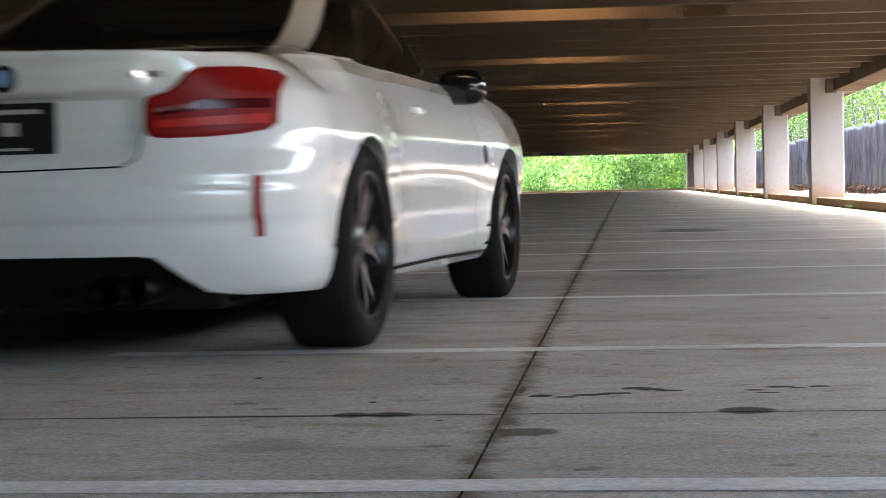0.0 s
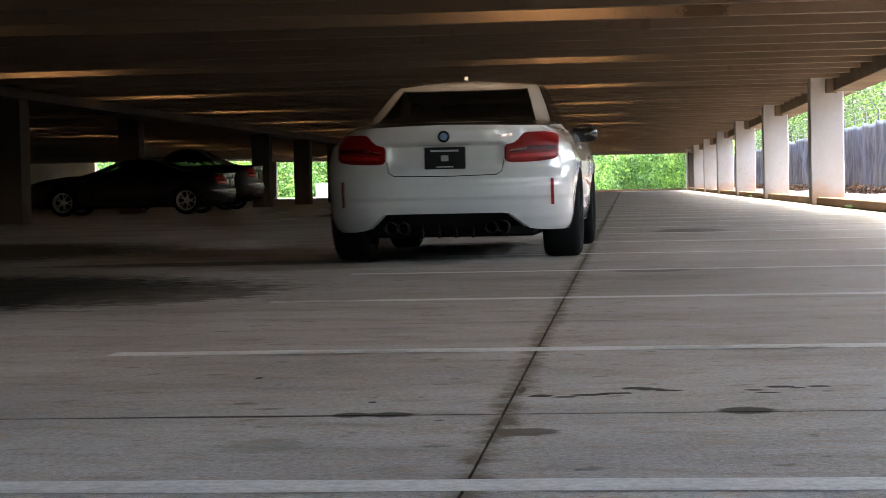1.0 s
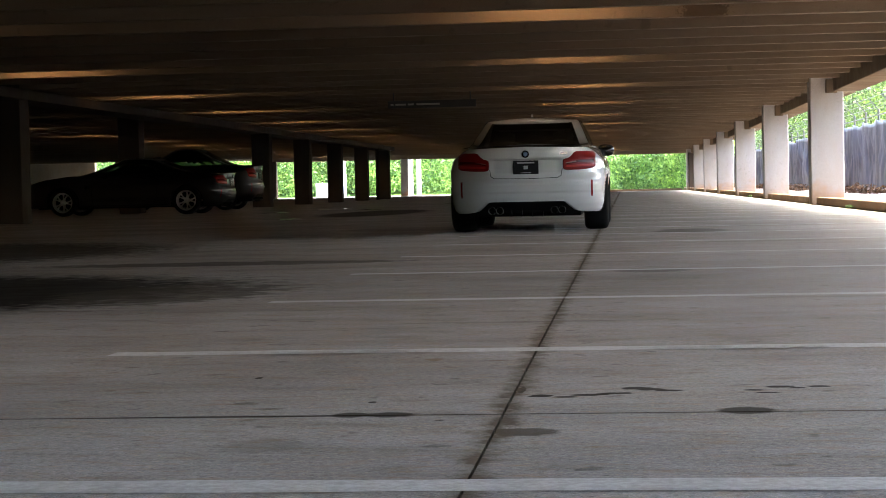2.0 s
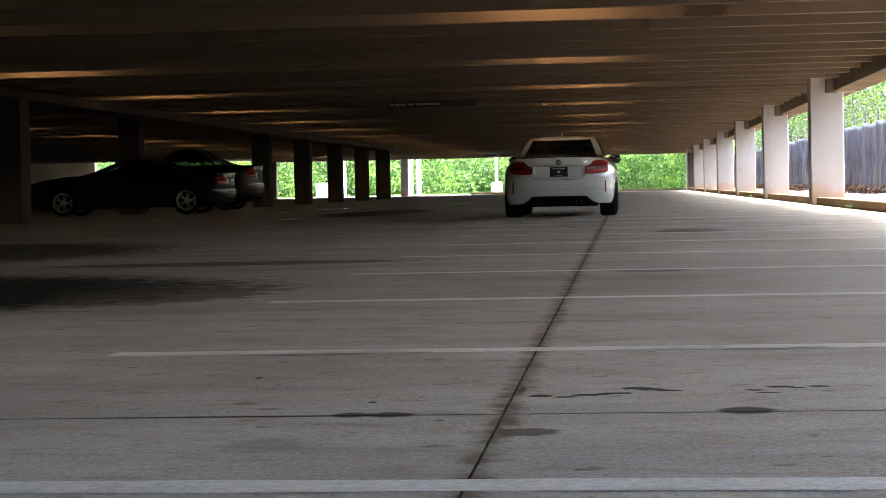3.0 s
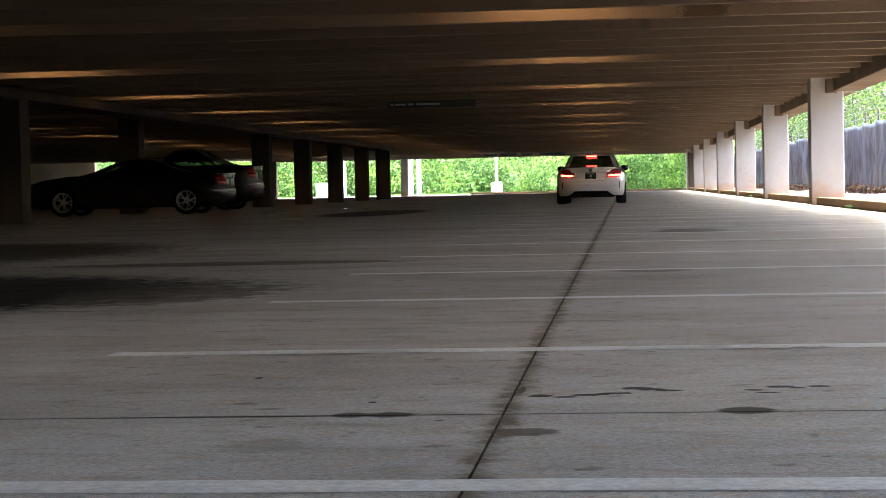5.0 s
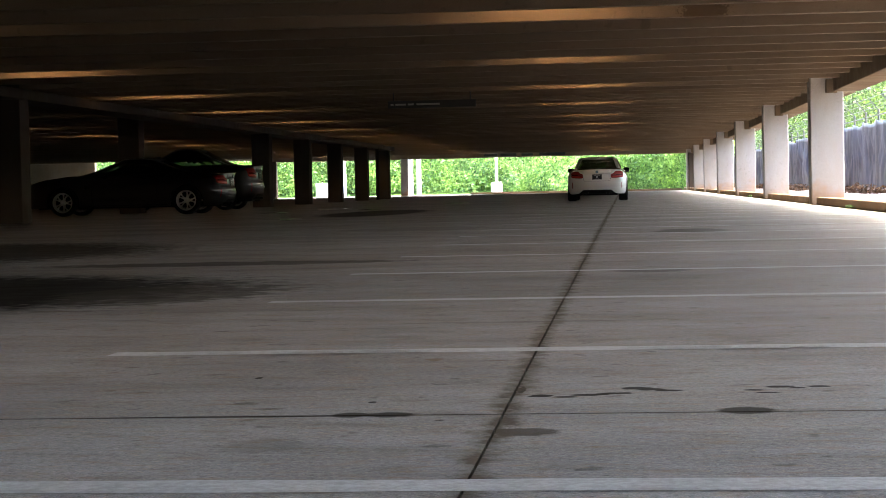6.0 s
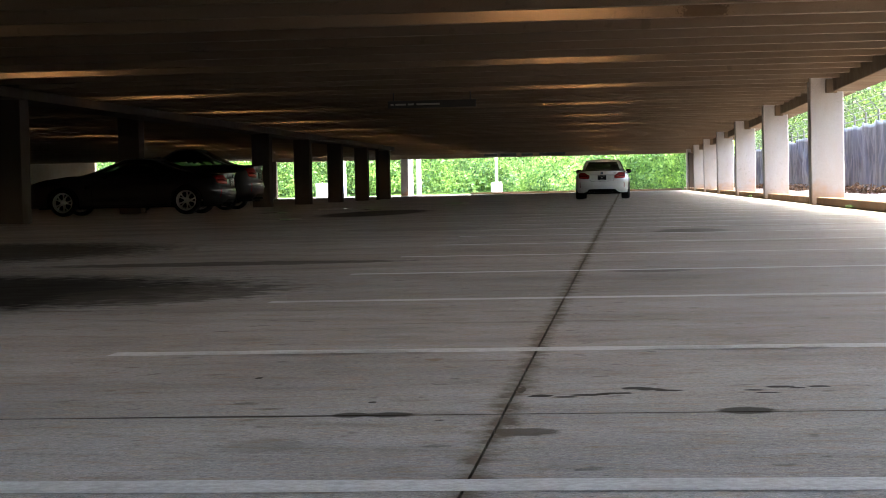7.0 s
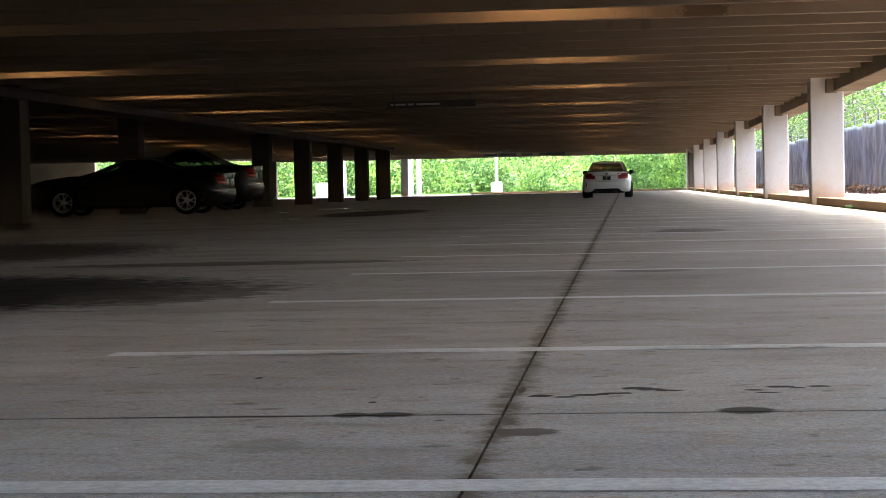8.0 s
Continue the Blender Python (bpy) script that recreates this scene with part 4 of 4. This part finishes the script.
def glow_box(T, sgn):
    """Open-fronted box behind the lens that holds the brake lamp, added to stop its glow leaking."""
    def at(x, z, d):
        return (sgn * x * T[0], (rear_y(x, z) + d) * T[1], z * T[2])
    xs = [0.44 + 0.345 * i / 16 for i in range(17)]
    zs = (0.692, 0.735, 0.778)
    ring = [(x, zs[0]) for x in xs] + [(xs[-1], zs[1])] + [(x, zs[2]) for x in reversed(xs)] + [(xs[0], zs[1])]
    bm = bmesh.new()
    a = [bm.verts.new(at(x, z, 0.004)) for x, z in ring]
    b = [bm.verts.new(at(x, z, 0.12)) for x, z in ring]
    for i in range(len(ring)):
        j = (i + 1) % len(ring)
        bm.faces.new((a[i], a[j], b[j], b[i]))
    back = [[bm.verts.new(at(x, z, 0.12)) for z in zs] for x in xs]
    for p, q in zip(back, back[1:]):
        for j in range(2):
            bm.faces.new((p[j], q[j], q[j + 1], p[j + 1]))
    bmesh.ops.remove_doubles(bm, verts=bm.verts[:], dist=0.0003)
    bmesh.ops.recalc_face_normals(bm, faces=bm.faces[:])
    return bm


def build_car(name, label, category, finish, T=(1, 1, 1), coupe=True, group=""):
    t = thing(name, label, category, group)
    body = part("body", body_bm(T), finish, t, smooth=True)
    body.data.set_sharp_from_angle(angle=radians(40))
    cab = part("cabin", cabin_bm(T), finish, t, smooth=True)
    cab.data.set_sharp_from_angle(angle=radians(45))
    for key in WINDOWS:
        if key in ("rear_window", "windscreen"):
            part(key, pane_bm(key, T), M_GLASS, t, "dark tinted glass", smooth=True)
        else:
            for sgn in (1, -1):
                part(key, pane_bm(key, T, sgn), M_GLASS, t, "dark tinted glass", smooth=True)
    for sgn in (1, -1):
        bm = bmesh.new()
        rows = [[bm.verts.new((sgn * p[0] * T[0], p[1] * T[1], p[2] * T[2])) for p in (cabin_point(s, 0.05 + 0.87 * j / 8, 0.004) for j in range(9))] for s in (1.22, 1.29)]
        for j in range(8):
            bm.faces.new((rows[0][j], rows[1][j], rows[1][j + 1], rows[0][j + 1]))
        part("window_pillar", bm, M_GLOSS, t)
        bm = bmesh.new()
        rows = [[bm.verts.new((sgn * p[0] * T[0], p[1] * T[1], p[2] * T[2])) for p in (cabin_point(0.90 + 1.1 * j / 30, q, 0.004) for j in range(31))] for q in (0.90, 0.955)]
        for j in range(30):
            bm.faces.new((rows[0][j], rows[1][j], rows[1][j + 1], rows[0][j + 1]))
        part("window_trim", bm, M_GLOSS, t)
    # floor pan, diffuser, liners
    boxed("underbody", (-0.62 * T[0], 0.62 * T[0], -0.70 * T[1], 3.3 * T[1], 0.17 * T[2], 0.30 * T[2]), M_TRIM, t, bevel=0.02)
    for yc in (0, WHEELBASE):
        for sgn in (1, -1):
            lin = bmesh.new()
            rows = []
            for k in range(15):
                a = math.pi * k / 14
                rows.append([lin.verts.new((sgn * xx * T[0], (yc - (ARCH + 0.015) * math.cos(a)) * T[1], (0.335 + (ARCH + 0.015) * math.sin(a)) * T[2])) for xx in (0.55, 0.85)])
            for a, b in zip(rows, rows[1:]):
                lin.faces.new((a[0], a[1], b[1], b[0]))
            lin.faces.new([r[0] for r in rows])
            part("wheel_liner", lin, M_TRIM, t)
    dif = bmesh.new()
    rows = []
    for i in range(33):
        x = -0.62 + 1.24 * i / 32
        top = rear_floor(x) + 0.012
        rows.append([dif.verts.new((x * T[0], (rear_y(x, z) + d) * T[1], z * T[2])) for z, d in ((0.185, 0.16), (0.20, 0.09), (0.24, 0.06), (top, 0.045))])
    for a, b in zip(rows, rows[1:]):
        for j in range(3):
            dif.faces.new((a[j], b[j], b[j + 1], a[j + 1]))
    d = part("diffuser", dif, M_TRIM, t, "black plastic rear diffuser")
    for k in (-0.18, -0.06, 0.06, 0.18):
        boxed("fin", ((k - 0.006) * T[0], (k + 0.006) * T[0], -0.77 * T[1], -0.68 * T[1], 0.165 * T[2], 0.26 * T[2]), M_TRIM, d)
    for x in (-0.40, -0.312, 0.312, 0.40):
        pipe = lathe([(-0.845, 0.036), (-0.85, 0.040), (-0.848, 0.044), (-0.70, 0.044), (-0.70, 0.036), (-0.845, 0.036)], 28, "y")
        bmesh.ops.translate(pipe, verts=pipe.verts[:], vec=(x * T[0], 0, 0.236 * T[2]))
        part("exhaust_pipe", pipe, M_PIPE, t, "dark chrome round tailpipe", smooth=True)
    # tail lamps, each with its guides
    brakes = []
    for sgn in (1, -1):
        lamp = part("tail_lamp", rear_patch(lambda x: lerp(LIGHT_LOW, x), lambda x: lerp(LIGHT_HIGH, x), 0.42, 0.79, 0.006, T, sgn, 56, 16), M_LENS, t, "red wraparound tail lamp", smooth=True)
        part("dark_band", rear_patch(lambda x: lerp(((0.45, 0.742), (0.60, 0.762), (0.84, 0.765)), x), lambda x: lerp(((0.45, 0.752), (0.60, 0.790), (0.84, 0.795)), x), 0.46, 0.775, 0.0125, T, sgn, 40, 3, 1), M_LENS_DARK, lamp)
        part("light_guide", rear_patch(lambda x: lerp(((0.45, 0.708), (0.83, 0.722)), x), lambda x: lerp(((0.45, 0.730), (0.83, 0.752)), x), 0.46, 0.77, 0.0135, T, sgn, 40, 3, 1), M_BAR, lamp, "bright red light bar")
        part("reverse_lamp", rear_patch(lambda x: lerp(((0.44, 0.752), (0.58, 0.765)), x), lambda x: lerp(((0.44, 0.762), (0.58, 0.781)), x), 0.455, 0.575, 0.0125, T, sgn, 14, 3, 1), M_CLEAR, lamp, "clear reversing lamp strip")
        part("bumper_reflector", rear_patch(lambda x: 0.385, lambda x: 0.565, 0.735, 0.757, 0.006, T, sgn, 3, 16, 1), M_LENS, t, "narrow upright red reflector")
        slot = rear_patch(lambda x: 0.37, lambda x: 0.58, 0.727, 0.765, 0.003, T, sgn, 4, 16, 1)
        part("reflector_slot", slot, M_WHITE if coupe else finish, t)
    # boot lid seams, plate, badges
    part("boot_seam", strip([(-0.415, 0.70), (-0.40, 0.62), (-0.36, 0.597), (0, 0.59), (0.36, 0.597), (0.40, 0.62), (0.415, 0.70)], 0.006, 0.002, T), M_TRIM, t)
    # grey strip paints the shaded line of the crease above the plate
    part("crease_shade", strip([(-0.19, 0.806), (0, 0.805), (0.19, 0.806)], 0.006, 0.002, T), M_GREYBAR, t)
    pl = bmesh.new()
    yp = rear_y(0, 0.715) - 0.02
    box(pl, -0.145 * T[0], 0.145 * T[0], yp * T[1], (yp + 0.018) * T[1], 0.640 * T[2], 0.792 * T[2])
    plate = part("number_plate", pl, M_PLATE, t, "black number plate with grey bars", bevel=0.004)
    boxed("plate_bar", (-0.10 * T[0], 0.10 * T[0], (yp - 0.002) * T[1], (yp + 0.004) * T[1], 0.760 * T[2], 0.773 * T[2]), M_GREYBAR, plate)
    boxed("plate_bar", (-0.025 * T[0], 0.025 * T[0], (yp - 0.002) * T[1], (yp + 0.004) * T[1], 0.695 * T[2], 0.735 * T[2]), M_GREYBAR, plate)
    boxed("plate_bar", (-0.06 * T[0], 0.06 * T[0], (yp - 0.002) * T[1], (yp + 0.004) * T[1], 0.652 * T[2], 0.660 * T[2]), M_GREYBAR, plate)
    yb = rear_y(0, 0.863)
    bd = lathe([(0.012, 0.0), (0.012, 0.034), (0.006, 0.041), (-0.01, 0.041)], 28, "y")
    bmesh.ops.scale(bd, verts=bd.verts[:], vec=(1, -1, 1))
    bmesh.ops.translate(bd, verts=bd.verts[:], vec=(0, yb * T[1], 0.863 * T[2]))
    bmesh.ops.recalc_face_normals(bd, faces=bd.faces[:])
    badge = part("badge", bd, M_GLOSS, t, "small round badge")
    in_ = lathe([(0.0135, 0.0), (0.0135, 0.026), (0.009, 0.027)], 24, "y")
    bmesh.ops.scale(in_, verts=in_.verts[:], vec=(1, -1, 1))
    bmesh.ops.translate(in_, verts=in_.verts[:], vec=(0, yb * T[1], 0.863 * T[2]))
    bmesh.ops.recalc_face_normals(in_, faces=in_.faces[:])
    part("enamel", in_, M_BLUE, badge)
    part("model_badge", rear_patch(lambda x: 0.855 + (x - 0.39) * 0.03, lambda x: 0.874 + (x - 0.39) * 0.03, 0.39, 0.475, 0.006, T, 1, 6, 3, 1), M_CHROME, t, "small chrome badge")
    # lip spoiler
    part("lip_spoiler", rear_patch(lambda x: 0.916 - 0.02 * x * x, lambda x: 0.940 - 0.03 * x * x, -0.66, 0.66, 0.012, T, 1, 40, 3, 1), finish, t, smooth=True)
    # sides: door seams, handle, sill, mirrors
    for sgn in (1, -1):
        part("door_seam", side_strip([(0.72, 0.94), (0.62, 0.70), (0.66, 0.35), (0.72, 0.26)], 0.007, 0.002, sgn, T), M_TRIM, t)
        part("door_seam", side_strip([(2.02, 0.93), (2.06, 0.60), (2.04, 0.26)], 0.007, 0.002, sgn, T), M_TRIM, t)
        part("sill_trim", side_strip([(0.42, 0.232), (1.3, 0.238), (2.28, 0.232)], 0.014, 0.004, sgn, T), M_TRIM, t)
        h = blob(0.014, 0.105, 0.017, (sgn * (side_w(0.9, 0.80) + 0.018) * T[0], 0.88 * T[1], 0.805 * T[2]))
        part("door_handle", h, finish, t, smooth=True)
        mir = blob(0.105 * T[0], 0.06, 0.074, (sgn * 0.872 * T[0], 1.76 * T[1], 0.932 * T[2]), 2.8)
        mm = part("door_mirror", mir, M_GLOSS, t, "gloss black door mirror", smooth=True)
        part("mirror_arm", box(bmesh.new(), *sorted((sgn * 0.74 * T[0], sgn * 0.83 * T[0])), 1.79 * T[1], 1.85 * T[1], 0.885 * T[2], 0.915 * T[2]), M_GLOSS, mm, bevel=0.006)
        vent = side_strip([(2.16, 0.70), (2.19, 0.62)], 0.05, 0.004, sgn, T)
        part("fender_vent", vent, M_GLOSS, t, "black fender vent")
    # roof fin
    fin = bmesh.new()
    za = 1.328
    pr = [(0.70, 0.0), (0.72, 0.030), (0.74, 0.035), (0.84, 0.012), (0.90, 0.0)]
    l = [fin.verts.new((-0.014, y * T[1], (za + z) * T[2])) for y, z in pr]
    r = [fin.verts.new((0.014, y * T[1], (za + z) * T[2])) for y, z in pr]
    fin.faces.new(l)
    fin.faces.new(r[::-1])
    for i in range(5):
        j = (i + 1) % 5
        fin.faces.new((l[i], r[i], r[j], l[j]))
    bmesh.ops.recalc_face_normals(fin, faces=fin.faces[:])
    part("roof_antenna", fin, finish, t, "small shark-fin antenna", bevel=0.006)
    # seats
    for x in (-0.36, 0.36):
        s = part("front_seat", blob(0.24, 0.09, 0.33, (x * T[0], 1.10 * T[1], 0.72 * T[2]), 3.2), M_SEAT, t, "black seat", smooth=True)
        part("headrest", blob(0.125, 0.05, 0.085, (x * T[0], 1.06 * T[1], 1.08 * T[2]), 3.0), M_SEAT, s, smooth=True)
        part("rear_headrest", blob(0.13, 0.05, 0.05, (x * 0.95 * T[0], 0.12 * T[1], 0.99 * T[2]), 3.0), M_SEAT, t, smooth=True)
    part("dashboard", blob(0.62 * T[0], 0.28, 0.12, (0, 2.05 * T[1], 0.86 * T[2]), 4.0), M_SEAT, t, smooth=True)
    part("parcel_shelf", box(bmesh.new(), -0.6 * T[0], 0.6 * T[0], -0.1 * T[1], 0.3 * T[1], 0.90 * T[2], 0.955 * T[2]), M_SEAT, t, bevel=0.01)
    # also hides the glowing high brake piece while it is off
    part("headliner", box(bmesh.new(), -0.46 * T[0], 0.46 * T[0], 0.66 * T[1], 1.5 * T[1], 1.18 * T[2], 1.255 * T[2]), M_SEAT, t, bevel=0.01)
    part("rear_view_mirror", blob(0.09, 0.02, 0.03, (0, 1.72 * T[1], 1.16 * T[2])), M_SEAT, t, smooth=True)
    wheels = []
    for x, y, rad, wd in ((0.778, 0, 0.334, 0.262), (-0.778, 0, 0.334, 0.262), (0.772, WHEELBASE, 0.327, 0.245), (-0.772, WHEELBASE, 0.327, 0.245)):
        wheels.append((wheel(t, x * T[0], y * T[1], rad, wd, 1 if x > 0 else -1, M_RIM if coupe else M_ALLOY, M_CUT if coupe else M_ALLOY), x * T[0], y * T[1], rad, 1 if x > 0 else -1))
    if coupe:
        for sgn in (1, -1):
            part("glow_box", glow_box(T, sgn), M_TRIM, t, "added black box that keeps the hidden brake glow in")
            b = part("brake_light", rear_patch(lambda x: lerp(((0.45, 0.702), (0.83, 0.714)), x), lambda x: lerp(((0.45, 0.740), (0.83, 0.768)), x), 0.455, 0.775, 0.018, T, sgn, 40, 4, 1), M_GLOW, t, "red glowing brake light")
            brakes.append(b)
        hb = bmesh.new()
        box(hb, -0.135, 0.135, 0.475, 0.51, 1.222, 1.256)
        brakes.append(part("high_brake_light", hb, M_GLOW, t, "red glowing high brake light", bevel=0.006))
    return t, wheels, brakes

def parked_cars():
    # black saloon, tail to the aisle; a tall dark wagon past it; a dark hatchback deeper in
    a, wa, _ = build_car("parked_saloon", "black saloon parked nose-in on the dark side", "car", M_BLACKCAR, (0.98, 1.12, 1.03), False)
    a.matrix_basis = pose(-10.4, 45.9, 0, 0, 0, 90)
    b, wb, _ = build_car("parked_wagon", "tall dark grey wagon parked nose-in on the dark side", "car", M_GREYCAR, (1.03, 1.05, 1.32), False)
    b.matrix_basis = pose(-11.3, 54.6, 0, 0, 0, 90)
    c, wc, _ = build_car("parked_hatchback", "dark hatchback parked deep in the garage", "car", M_BLACKCAR, (0.98, 0.95, 1.08), False)
    c.matrix_basis = pose(-16.8, 50.5, 0, 0, 0, 90)

deck_floor()
puddles()
lines()
ceiling()
outer_side()
inner_columns()
walls()
outside()
woods()
fence()
ceiling_lights()
small_fixtures()
parked_cars()
coupe, coupe_wheels, coupe_brakes = build_car("coupe_car", "white two-door coupe with black wheels, driving away", "car", M_WHITE, (0.978, 1, 1))


def motions():
    rows = car_rows()
    walk(coupe, rows)
    # wheels roll with the distance driven
    ts = [t for t, _ in rows]
    ys = [m.translation.y for _, m in rows]
    for ob, x, y, radius, side in coupe_wheels:
        turn = []
        for k in range(241):
            a = math.degrees((float(np.interp(k / 30, ts, ys)) - ys[0]) / radius)
            turn.append((k / 30, pose(x, y, radius, -a, 0, 0) @ pose(0, 0, 0, 0, 0, 0 if side > 0 else 180)))
        walk(ob, turn)
    # always-glowing brake pieces slide out of hiding while the driver brakes
    for ob, back in zip(coupe_brakes, ((0.07, 0), (0.07, 0), (0.4, -0.03))):
        walk(ob, [(0.0, pose(0, *back)), (BRAKE_ON - 0.034, pose(0, *back)), (BRAKE_ON, pose(0, 0, 0)), (BRAKE_OFF, pose(0, 0, 0)), (BRAKE_OFF + 0.034, pose(0, *back)), (8.0, pose(0, *back))])


BRAKE_ON, BRAKE_OFF = 4.4, 5.1
motions()
